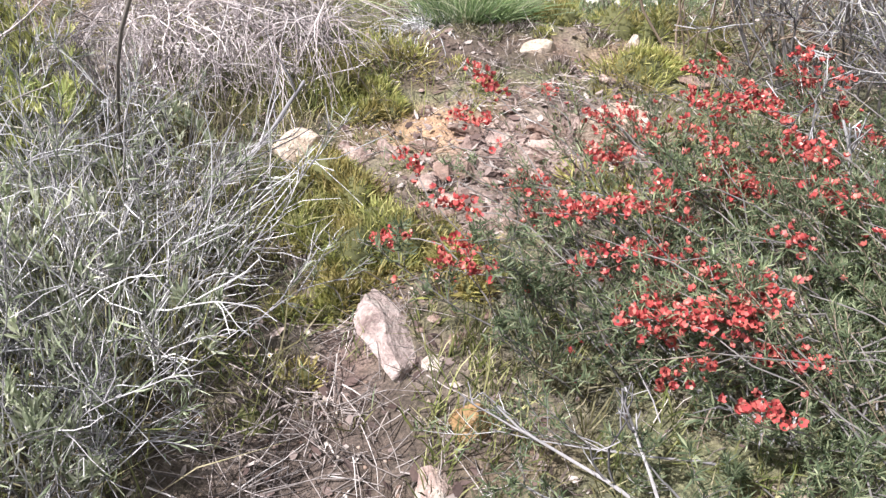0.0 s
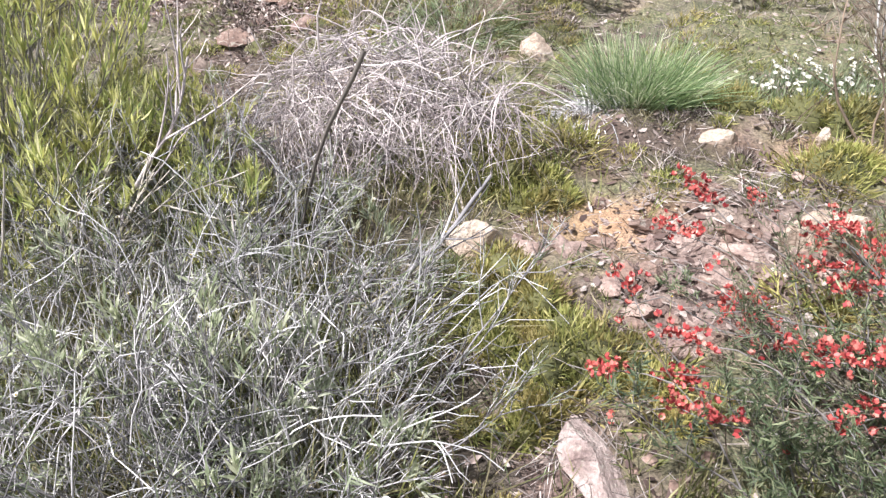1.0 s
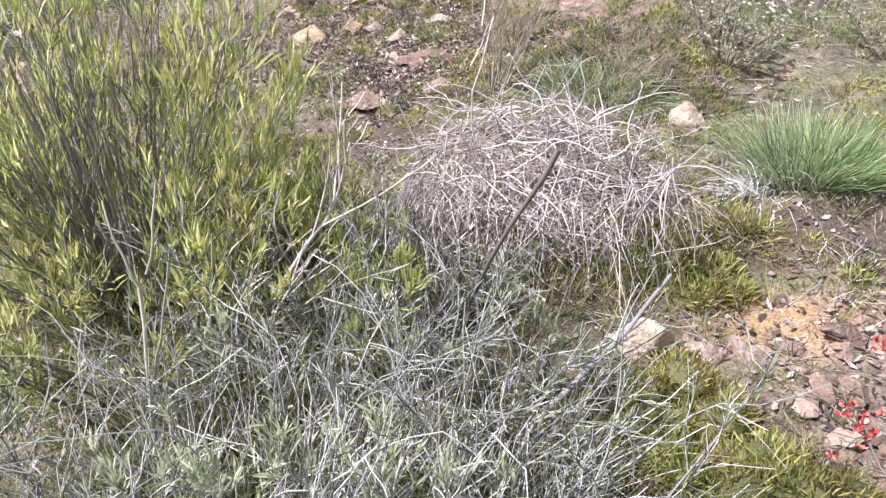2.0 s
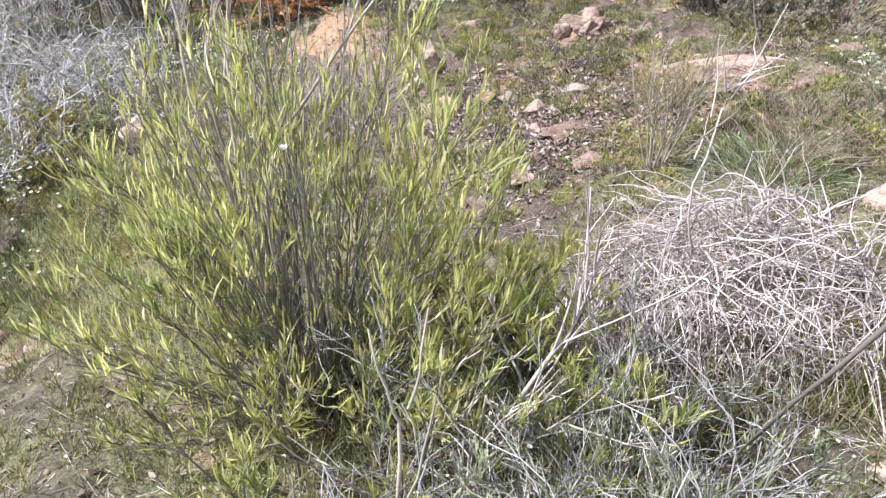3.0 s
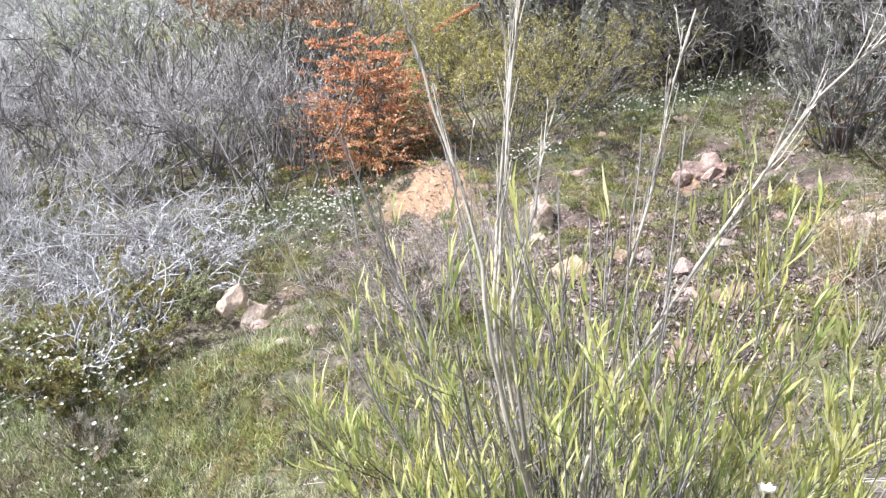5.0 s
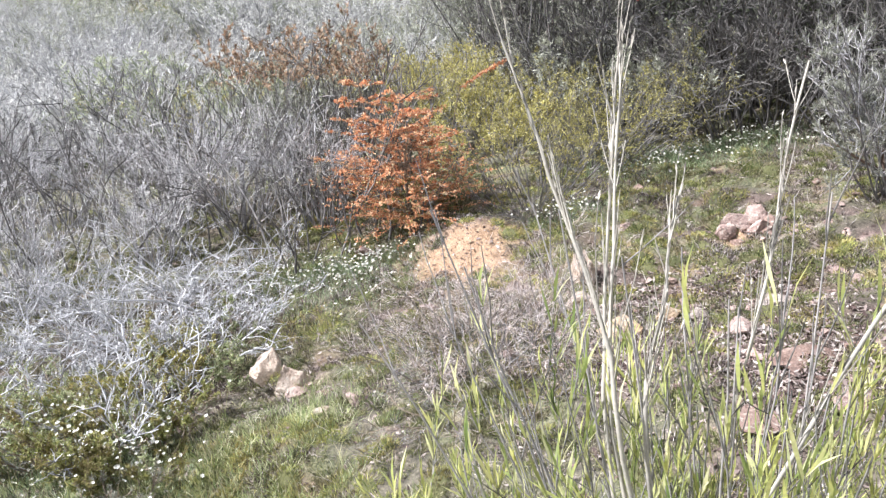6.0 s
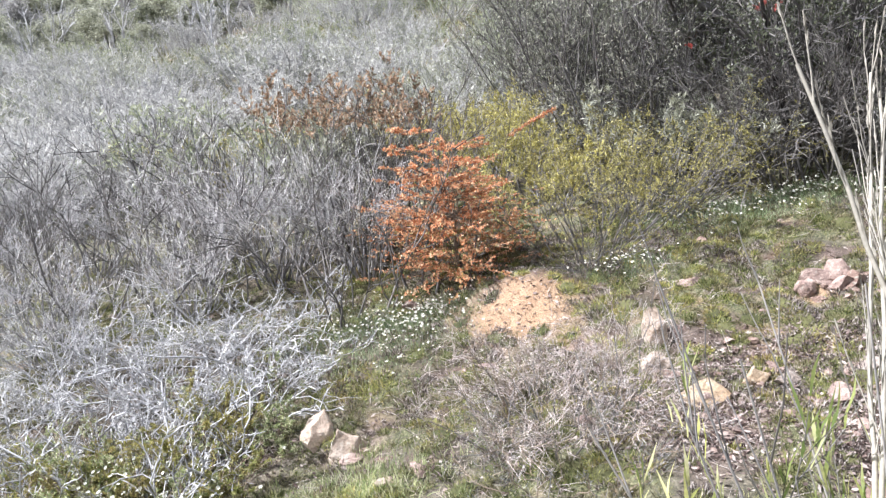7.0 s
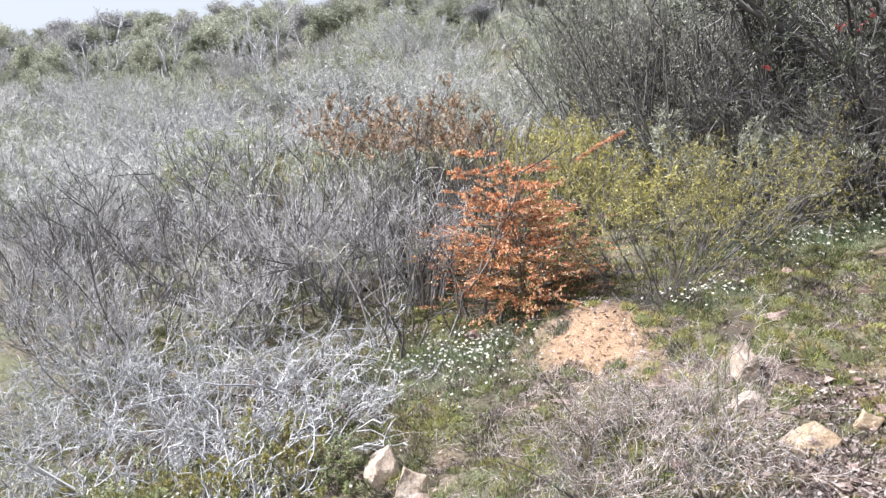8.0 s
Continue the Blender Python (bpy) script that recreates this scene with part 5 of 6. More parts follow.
# ---- orange and yellow bushes ----
def orange_bush():
    x, y, h = -2.5, 7.2, 1.55
    ob = thing("orange_bush", x, y, "conical bush of small bright orange leaves in level sprays", "shrub")
    n = 5
    lead = grow(rng.normal(0, 0.04, (n, 3)) * [1, 1, 0], np.stack([rng.normal(0, 0.1, n), rng.normal(0, 0.1, n), np.ones(n)], 1), h * np.array([0.9, 0.8, 0.66, 0.74, 0.56]), 8, 0.05, 0.1)
    at, _, _, _ = along(lead, 64, 0.06, 0.98)
    tier = h * 0.092
    at[:, 2] = np.round(at[:, 2] / tier) * tier + rng.normal(0, 0.014, len(at))
    k = len(at)
    a = rng.uniform(0, 2 * np.pi, k)
    frac = np.clip(at[:, 2] / h, 0, 1)
    side = grow(at, np.stack([np.cos(a), np.sin(a), rng.uniform(-0.06, 0.14, k)], 1), (0.86 * (1 - frac) ** 0.95 + 0.05) * rng.uniform(0.35, 1.15, k), 6, 0.06, 0.16)
    sprays = fork(side, 5, 0.36, 0.3, 4, 0.06, 0.05)
    sprays[..., 2] = sprays[:, :1, 2] + (sprays[..., 2] - sprays[:, :1, 2]) * 0.45
    part("stem", twig_mesh("stem", [tubes(lead, 0.009, 0.003, 5)], BROWN_TWIG), ob)
    part("brushwood", twig_mesh("brushwood", [tubes(side, 0.003, 0.0015), tubes(sprays, 0.0015, 0.0008)], BROWN_TWIG), ob, kind="stuff")
    sets = []
    for lines, each in ((side, 18), (sprays, 11)):
        p, w, *_ = along(lines, each, 0.25, 1.03)
        m = len(p)
        sets.append(blades(p, w * 0.4 + rng.normal(0, 0.8, w.shape) + [0, 0, 0.4], rng.uniform(0.012, 0.028, m), rng.uniform(0.009, 0.016, m), 0.2))
    v, f = join(*sets)
    part("foliage", mesh_of("foliage", v, f, ORANGE_LEAF), ob, "small orange leaves", "stuff")
    p, w, *_ = along(side[side[:, 0, 2] < 0.5], 22, 0.05, 0.8)
    v, q, t3 = blades(p, w + rng.normal(0, 0.7, w.shape), rng.uniform(0.014, 0.03, len(p)), 0.008)
    part("inner_foliage", mesh_of("inner_foliage", v, [q, t3], OLIVE_LEAF), ob, "olive leaves low inside", "stuff")


rng = np.random.default_rng(31)
orange_bush()
leafy("yellow_bush", -1.37, 7.41, 0.8, 0.75, 44, OLIVE_LEAF, DARK_TWIG, "spreading open bush of small yellow-olive leaves", (0.018, 0.008), (7, 5), 8, lean=(0.1, -0.1), up=0.1, base=0.55)
leafy("yellow_bush", -0.79, 7.75, 0.65, 0.85, 32, OLIVE_LEAF, DARK_TWIG, "arching open bush of yellow-olive leaves", (0.018, 0.008), (7, 5), 8, lean=(0.3, -0.1), up=-0.2, base=0.5)
dead_shrub("dead_shrub", -1.39, 6.88, 0.5, 0.25, 20, DARK_TWIG, "dark bare twigs under a yellow bush", each=(5, 4))

for sx, sy, hh in ((-2.1, 9.3, 0.8), (-1.5, 9.9, 0.9), (-2.7, 9.9, 0.8), (-1.9, 8.6, 0.5)):
    leafy("scrub_bush", sx, sy, 0.7, hh, 34, GREY_LEAF if hh > 0.8 else OLIVE_LEAF, GREY_TWIG, "loose grey-green bush behind an orange one", (0.05, 0.009), (7, 5), 5, stem_r=0.007, up=0.4, base=0.6)


def dry_spray():
    """A leaning stem with a long rust-coloured seed head."""
    x, y = -2.3, 8.0
    ob = thing("dry_spray", x, y, "leaning dry stem with long rust-coloured seed head", "dead stem")
    z0 = float(ground(x, y))
    stem = bent([(0, 0, 0), (0.02, 0.03, 0.4), (0.15, 0.08, 1.13 - z0)], 8)
    head = bent([(0.15, 0.08, 1.13 - z0), (0.38, 0.11, 1.28 - z0), (0.58, 0.13, 1.36 - z0)], 8)
    part("stem", twig_mesh("stem", [tubes(stem, [0.006], [0.004], 5), tubes(head, [0.004], [0.002], 5)], BROWN_TWIG), ob)
    at, lw, *_ = along(head, 260, 0.0, 1.0)
    v, q, t3 = blades(at, lw * 0.6 + rng.normal(0, 0.8, lw.shape), rng.uniform(0.02, 0.04, len(at)), 0.012)
    part("seed_head", mesh_of("seed_head", v, [q, t3], ORANGE_LEAF), ob, "rust-coloured seed head", "stuff")


dry_spray()

# ---- dark trees on the rise ----
leafy("dark_tree", 0.71, 9.18, 1.5, 2.3, 46, DARK_LEAF, DARK_TWIG, "dense dark grey-green small tree with bare lower twigs", (0.04, 0.015), (10, 7), 8, stem_r=0.02, category="tree", base=0.5)
leafy("dark_tree", 2.54, 9.41, 1.6, 2.6, 46, DARK_LEAF, DARK_TWIG, "dense dark green small tree with tangled branches", (0.04, 0.015), (10, 7), 8, stem_r=0.022, category="tree", base=0.5)
leafy("grey_tree", -0.88, 9.6, 1.2, 1.8, 44, GREY_LEAF, DARK_TWIG, "upright grey-green shrub with dark stems", (0.04, 0.008), (9, 6), 5, stem_r=0.014, category="shrub", up=0.5, base=0.5)


def gnarled_shrub():
    """A shrub on a crooked brown trunk that forks low, with wiry grey-green twigs."""
    x, y = 1.06, 6.24
    ob = thing("gnarled_shrub", x, y, "wiry grey-green shrub on a crooked brown forked trunk", "shrub")
    lower = bent([(0, 0, -0.04), (-0.04, 0.0, 0.14), (-0.1, 0.02, 0.28)], 6)
    right = bent([(-0.1, 0.02, 0.28), (0.02, 0.04, 0.35), (0.16, 0.06, 0.46), (0.24, 0.08, 0.56)], 8)
    up = [bent([(0.24, 0.08, 0.56), (0.3, 0.1, 0.7), (0.38, 0.12, 0.95)], 7), bent([(0.24, 0.08, 0.56), (0.14, 0.1, 0.68), (0.02, 0.14, 0.85)], 7), bent([(-0.1, 0.02, 0.28), (-0.24, 0.05, 0.45), (-0.36, 0.1, 0.7)], 7), bent([(-0.05, 0.0, 0.16), (0.2, -0.05, 0.3), (0.5, -0.08, 0.5)], 7), bent([(-0.04, 0.0, 0.14), (-0.24, -0.08, 0.24), (-0.42, -0.1, 0.36)], 7)]
    part("trunk", twig_mesh("trunk", [tubes(lower, [0.034], [0.024], 8), tubes(right, [0.022], [0.015], 7)], BARK), ob, "crooked brown bark trunk")
    for line in up:
        part("limb", twig_mesh("limb", [tubes(line, [0.013], [0.006], 6)], BARK), ob)
    n = 30
    a, r = rng.uniform(0, 2 * np.pi, n), np.sqrt(rng.uniform(0, 1, n))
    foot = seat(np.stack([np.cos(a) * r * 0.16, np.sin(a) * r * 0.14, np.full(n, -0.02)], 1), x, y)
    rise = grow(foot, np.stack([np.cos(a) * r * 0.75, np.sin(a) * r * 0.6, np.ones(n)], 1), rng.uniform(0.7, 1.25, n), 7, 0.14, 0.2)
    rods("stem", rise, 0.0075, 0.003, 5, DARK_TWIG, ob)
    arms = np.concatenate([fork(line, 9, 0.6, 0.4, 6, 0.14, 0.3, 0.15) for line in up] + [fork(rise, 5, 0.45, 0.45, 6, 0.14, 0.3, 0.25)])
    one = fork(arms, 6, 0.5, 0.4, 5, 0.14, 0.3)
    two = fork(one, 4, 0.5, 0.4, 4, 0.14, 0.3)
    rods("branch", arms, 0.0048, 0.002, 4, GREY_TWIG, ob)
    part("brushwood", twig_mesh("brushwood", [tubes(one, 0.003, 0.0014), tubes(two, 0.0018, 0.001)], GREY_TWIG), ob, kind="stuff")
    at, lw, *_ = along(two, 4, 0.1, 1.0)
    v, q, t3 = blades(at, lw + rng.normal(0, 0.4, lw.shape) + [0, 0, 0.3], rng.uniform(0.02, 0.05, len(at)), rng.uniform(0.003, 0.006, len(at)))
    part("foliage", mesh_of("foliage", v, [q, t3], GREY_LEAF), ob, "sparse narrow grey-green leaves", "stuff")


gnarled_shrub()
dead_shrub("grey_shrub", 0.54, 8.38, 0.9, 1.1, 40, DARK_TWIG, "dark leafless shrub with many fine branches", "shrub", each=(8, 6), twig=0.008, green=2, seed_spread=0.6)
dead_shrub("grey_shrub", 2.0, 8.41, 0.9, 1.3, 40, DARK_TWIG, "dark leafless shrub with many fine branches", "shrub", each=(8, 6), twig=0.008, green=2, seed_spread=0.6)


leafy("dark_tree", 1.7, 8.6, 1.1, 1.7, 40, DARK_LEAF, DARK_TWIG, "dense dark green shrub with tangled grey twigs", (0.04, 0.015), (8, 6), 7, stem_r=0.014, category="tree", base=0.6)
# dark twig colour here also stands in for deep shade below the trees
for sx, sy in ((0.1, 8.9), (1.3, 8.1), (-0.5, 9.3), (2.2, 7.9)):
    dead_shrub("grey_shrub", sx, sy, 0.9, 1.5, 36, DARK_TWIG, "tangled grey-brown leafless shrub below dark trees", "shrub", each=(7, 5), twig=0.0075, green=6, seed_spread=0.8, wob=0.22, leaf=(0.05, 0.012), leaf_mat=DARK_LEAF)


leafy("scrub_bush", -0.72, 8.55, 0.6, 0.85, 26, HAZED_FAR_LEAF, GREY_TWIG, "pale blue-green bush before dark trees", (0.05, 0.01), (8, 5), 6, up=0.3, base=0.6)


for sx, sy, hh in ((-1.75, 10.9, 1.9), (-1.2, 10.4, 1.9), (-2.3, 12.2, 1.9)):
    leafy("grey_tree", sx, sy, 0.9, hh, 36, HAZED_SCRUB_DARK, DARK_TWIG, "upright grey-green shrub with dark stems", (0.045, 0.01), (9, 6), 6, stem_r=0.013, up=0.5, base=0.5)


def leaning_tree():
    """A dark tree leaning out of the thicket, with a few red flower heads."""
    x, y = 1.05, 8.75
    ob = thing("leaning_tree", x, y, "dark leaning tree limb with sparse leaves and red flowers", "tree")
    z0 = float(ground(x, y))
    trunk = bent([(0, 0, -0.1), (-0.35, -0.05, 0.4), (-0.7, -0.1, 1.6 - z0), (-1.1, -0.12, 1.9 - z0), (-1.5, -0.1, 2.2 - z0), (-2.0, -0.05, 2.55 - z0)], 12)
    part("trunk", twig_mesh("trunk", [tubes(trunk, [0.06], [0.022], 8)], DARK_TWIG), ob)
    limbs = fork(trunk, 12, 0.42, 0.5, 7, 0.14, 0.15, 0.25)
    rods("limb", limbs, 0.013, 0.005, 5, DARK_TWIG, ob)
    one = fork(limbs, 8, 0.5, 0.5, 5, 0.14, 0.1)
    two = fork(one, 6, 0.5, 0.5, 4, 0.14, 0.1)
    part("brushwood", twig_mesh("brushwood", [tubes(one, 0.005, 0.0025), tubes(two, 0.003, 0.0015)], GREY_TWIG), ob, kind="stuff")
    at, lw, *_ = along(two[two[:, 0, 2] > 0.9], 7, 0.2, 1.0)
    v, q, t3 = blades(at, lw + rng.normal(0, 0.6, lw.shape), rng.uniform(0.025, 0.06, len(at)), rng.uniform(0.006, 0.012, len(at)))
    part("foliage", mesh_of("foliage", v, [q, t3], DARK_LEAF), ob, "dark narrow leaves", "stuff")
    kinds = [flower_mesh(k) for k in range(20, 23)]
    for px, py, pz in ((0.12, 8.55, 2.13), (0.2, 8.55, 2.1), (0.3, 8.55, 2.19), (0.05, 8.55, 2.1), (-0.54, 8.5, 1.82)):
        for _ in range(9):
            fl = part("flower", kinds[rng.integers(3)][0], ob, "small red flower")
            fl.matrix_basis = pose(px - x + rng.normal(0, 0.02), py - y + rng.normal(0, 0.02), pz - z0 + rng.normal(0, 0.02), rng.uniform(0, 90), rng.uniform(-60, 60), 0) @ Matrix.Scale(1.6, 4)


leaning_tree()


# ---- low growth on the ground ----
def scatter(n, x0, x1, y0, y1, keep):
    x, y = rng.uniform(x0, x1, n), rng.uniform(y0, y1, n)
    ok = rng.uniform(0, 1, n) < keep(x, y)
    return x[ok], y[ok]


def off_mound(x, y):
    """Nothing grows on the bare ochre hump."""
    return 1 - np.clip(2.2 * np.exp(-((x + 1.9) / 0.3) ** 2 - ((y - 6.36) / 0.3) ** 2) - 0.45, 0, 1)


def moss_keep(x, y):
    clump = np.clip(vnoise(x, y, 0.42, 21) * 1.2 + vnoise(x, y, 0.13, 22) * 0.9 - 0.55, 0, 1)
    return clump * off_mound(x, y) * (1 - np.clip(bareness(x, y) * 1.2, 0, 1)) * (1 - 0.55 * patches(x, y, MOULD_SHADE, 64))


def short_grass():
    sets = [herb_field(20000, -6.5, 3, 0.1, 5.5, moss_keep, 0.032, 24, 0.0032),
            herb_field(26000, -6, 3, 5.2, 8.4, moss_keep, 0.026, 20, 0.0038), herb_field(9000, -9, 4.5, 5.2, 10.5, moss_keep, 0.034, 18, 0.005),
            herb_field(9000, -22, 14, 10, 34, lambda x, y: 0.25 + 0.75 * vnoise(x, y, 1.7, 23), 0.2, 12, 0.022)]
    v, f = join(*sets)
    tagged(new("short_grass", mesh_of("short_grass", v, f, GRASS)), "short mossy yellow-green grass between stones", "grass", kind="stuff")


def dome_set(x, y, r, h, per, length, width):
    """Low cushions: a dome each, with blades standing out of it."""
    n, lv, k = len(x), 3, 8
    el = np.array([0.0, 0.5, 1.05])
    az = np.arange(k) * 2 * np.pi / k
    ring = np.stack([np.cos(el)[:, None] * np.cos(az), np.cos(el)[:, None] * np.sin(az), np.repeat(np.sin(el)[:, None], k, 1)], -1).reshape(-1, 3)
    top = np.concatenate([ring, [[0, 0, 1.0]]])
    size = np.stack([r, r, h], 1)
    g = ground(x, y)
    v = top[None] * size[:, None] * 0.9 * rng.uniform(0.85, 1.12, (n, len(top), 1))
    v[..., 0] += x[:, None]
    v[..., 1] += y[:, None]
    v[..., 2] += ground(v[..., 0], v[..., 1]) - 0.012
    m = len(top)
    quads = [[l * k + i, l * k + (i + 1) % k, (l + 1) * k + (i + 1) % k, (l + 1) * k + i] for l in range(lv - 1) for i in range(k)]
    tris = [[(lv - 1) * k + i, (lv - 1) * k + (i + 1) % k, m - 1] for i in range(k)]
    off = np.arange(n)[:, None, None] * m
    body = (v.reshape(-1, 3), (off + np.array(quads)).reshape(-1, 4), (off + np.array(tris)).reshape(-1, 3))
    w = np.repeat(np.arange(n), per)
    u = unit(rng.normal(0, 1, (len(w), 3)))
    u[:, 2] = np.abs(u[:, 2])
    p = u * size[w] * 0.92
    p[:, 0] += x[w]
    p[:, 1] += y[w]
    p[:, 2] += ground(p[:, 0], p[:, 1]) - 0.012
    out = u + [0, 0, 0.35] + rng.normal(0, 0.35, u.shape)
    leaf = blades(p, out, length * rng.uniform(0.5, 1.4, len(w)), width * rng.uniform(0.6, 1.3, len(w)), 0.3)
    return body, leaf


def cushions():
    """Mossy cushions on the slope, and taller ones beside the stony patch."""
    bodies = []
    for name, mat, seed, label in (("moss_cushion", GRASS, 71, "low mossy green cushions between stones"), ("herb_cushion", CUSHION, 75, "yellow-green mounded cushion herbs"), ("withered_cushion", DRY_HERB, 79, "withered grey-brown cushions between stones")):
        sets = []
        for n, x0, x1, y0, y1, big in ((300, -3.2, 1.6, 3.0, 5.0, 0.055), (620, -4.0, 2.4, 5.0, 7.8, 0.06), (70, 0.7, 2.4, 0.5, 3.0, 0.035)):
            x, y = scatter(n, x0, x1, y0, y1, lambda x, y: off_mound(x, y) * np.clip(vnoise(x, y, 0.5, seed) * 2 - 0.6, 0, 1) * (1 - 0.85 * np.clip(bareness(x, y) - 0.25, 0, 1)))
            r = big * rng.uniform(0.6, 1.8, len(x))
            body, leaf = dome_set(x, y, r, r * rng.uniform(0.2, 0.5, len(x)), 190, 0.02 + big * 0.22, 0.003 + big * 0.03)
            sets.append(leaf)
            bodies.append(body)
        v, f = join(*sets)
        tagged(new(name, mesh_of(name, v, f, mat)), label, "cushion plant", kind="stuff")
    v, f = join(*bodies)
    tagged(new("moss_mat", mesh_of("moss_mat", v, f, CUSHION_DOME)), "dark domes inside cushion plants", "moss", kind="stuff")
    for cx, cy, r, h in ((1.02, 1.44, 0.13, 0.11), (1.13, 1.13, 0.15, 0.12), (0.94, 1.23, 0.1, 0.09), (1.04, 2.0, 0.15, 0.12), (1.2, 1.9, 0.1, 0.08), (2.13, 1.87, 0.14, 0.1), (1.28, 1.02, 0.09, 0.06), (1.0, 0.94, 0.09, 0.06), (2.24, 2.15, 0.16, 0.12), (1.91, 2.4, 0.14, 0.1)):
        k = 5
        x, y = cx + rng.normal(0, r * 0.5, k), cy + rng.normal(0, r * 0.45, k)
        body, leaf = dome_set(x, y, r * rng.uniform(0.4, 0.7, k), h * rng.uniform(0.6, 1.0, k), 300, 0.036, 0.0042)
        ob = thing("cushion_plant", cx, cy, "mounded yellow-green cushion plant on stony earth", "cushion plant", "cushion plants")
        off = np.array(ob.location)
        part("mound", mesh_of("mound", body[0] - off, body[1:], CUSHION_DOME), ob, "dark core")
        part("foliage", mesh_of("foliage", leaf[0] - off, leaf[1:], CUSHION), ob, kind="stuff")


def rubble():
    """Middling stones half sunk in the bare slope."""
    kinds = [rock_mesh("rubble_stone", s, m, 90 + k) for k, (s, m) in enumerate((((0.07, 0.05, 0.03), PINK_STONE), ((0.05, 0.05, 0.035), BROWN_STONE), ((0.09, 0.05, 0.025), PINK_STONE), ((0.06, 0.04, 0.03), BROWN_STONE), ((0.05, 0.035, 0.04), PINK_STONE)))]
    for cx, cy, a, b, n in ((-0.75, 4.7, 0.3, 0.5, 7), (0.0, 4.5, 0.4, 0.5, 9), (-0.2, 5.3, 0.6, 0.3, 5), (-1.0, 5.5, 0.25, 0.3, 6), (0.2, 6.2, 0.3, 0.2, 7), (-2.5, 4.7, 0.3, 0.3, 5), (0.9, 5.2, 0.6, 0.3, 6), (0.2, 5.8, 0.9, 0.5, 6), (0.0, 6.8, 0.9, 0.4, 4), (-1.9, 5.4, 0.5, 0.5, 7), (1.6, 1.6, 0.45, 0.3, 8)):
        for _ in range(n):
            px, py = cx + rng.normal(0, a * 0.6), cy + rng.normal(0, b * 0.6)
            s = rng.uniform(0.45, 1.15)
            ob = new("rubble_stone", kinds[rng.integers(5)])
            ob.matrix_world = pose(px, py, float(ground(px, py)) - 0.008, rng.uniform(-18, 18), rng.uniform(-18, 18), rng.uniform(0, 360)) @ Matrix.Scale(s, 4)
            tagged(ob, "rough weathered stone half sunk in bare slope", "stone", "rubble stones")


def dry_herbs():
    """Withered grey-brown tufts between the green ones."""
    sets = [herb_field(3600, -4.2, 3, 0.2, 5.5, lambda x, y: np.clip(vnoise(x, y, 0.33, 51) * 1.6 - 0.75, 0, 1), 0.035, 22, 0.0036),
            herb_field(7600, -4, 3, 4.4, 8, lambda x, y: off_mound(x, y) * np.clip(vnoise(x, y, 0.3, 52) * 2.2 - 1.05, 0, 1), 0.04, 24, 0.0045)]
    v, f = join(*sets)
    tagged(new("dry_herbs", mesh_of("dry_herbs", v, f, DRY_HERB)), "withered grey-brown tufts between green ones", "dry herb", kind="stuff")


def herbs():
    spots = [(1.05, 1.42, 0.14, 40), (1.15, 1.11, 0.15, 40), (0.96, 1.2, 0.12, 26), (1.05, 2.01, 0.18, 44), (1.29, 2.13, 0.12, 16), (2.13, 1.87, 0.2, 36), (1.76, 1.23, 0.12, 16), (1.0, 0.93, 0.12, 16), (0.34, 4.15, 0.14, 20), (0.53, 4.06, 0.16, 24), (1.29, 0.95, 0.14, 16), (2.13, 3.14, 0.4, 40), (-2.5, 4.14, 0.25, 40), (-2.11, 3.47, 0.25, 40), (-2.91, 5.62, 0.35, 50), (-0.71, 6.34, 0.4, 50), (-0.33, 6.95, 0.4, 40), (-1.34, 6.3, 0.25, 30), (-0.06, 5.58, 0.3, 30), (-1.11, 5.16, 0.2, 20), (0.2, 4.86, 0.2, 20)]
    sets = []
    for cx, cy, r, n in spots:
        sets.append(herb_field(n * 2, cx - r, cx + r, cy - r, cy + r, lambda x, y: np.exp(-((x - cx) ** 2 + (y - cy) ** 2) / (0.5 * r * r)), 0.06 if cy < 3 else 0.045, 46, 0.0044 if cy < 3 else 0.0042, 0.5))
    v, f = join(*sets)
    tagged(new("herb_rosettes", mesh_of("herb_rosettes", v, f, CUSHION)), "fine-leaved yellow-green herb rosettes on stony ground", "herb", kind="stuff")


def long_grass():
    """Thin taller blades by the white flowers, among the grey stems and round the shrub's foot."""
    sets = []
    for cx, cy, a, d, n, size in ((-2.97, 3.46, 0.9, 0.7, 420, 0.13), (-1.51, 2.62, 0.5, 0.5, 200, 0.12), (0.12, 0.95, 0.66, 0.6, 640, 0.24), (-0.1, 1.45, 0.5, 0.35, 160, 0.16), (1.55, 0.35, 0.7, 0.3, 60, 0.1), (1.31, 0.55, 0.2, 0.2, 60, 0.1), (-0.62, 1.84, 0.9, 0.4, 200, 0.13), (0.64, 1.88, 0.5, 0.3, 130, 0.14), (-4.01, 4.26, 0.6, 0.4, 160, 0.1), (2.24, 1.08, 0.5, 0.5, 150, 0.16)):
        x, y = cx + rng.normal(0, a * 0.5, n), cy + rng.normal(0, d * 0.5, n)
        x, y = np.repeat(x, 9) + rng.normal(0, 0.015, n * 9), np.repeat(y, 9) + rng.normal(0, 0.015, n * 9)
        k = len(x)
        p = np.stack([x, y, ground(x, y) - 0.004], 1)
        sets.append(blades(p, np.stack([rng.normal(0, 0.4, k), rng.normal(0, 0.4, k), np.ones(k)], 1), size * rng.uniform(0.4, 1.3, k), 0.0034, 0.4))
    v, f = join(*sets)
    tagged(new("long_grass", mesh_of("long_grass", v, f, GRASS)), "thin taller green grass among shrubs", "grass", kind="stuff")


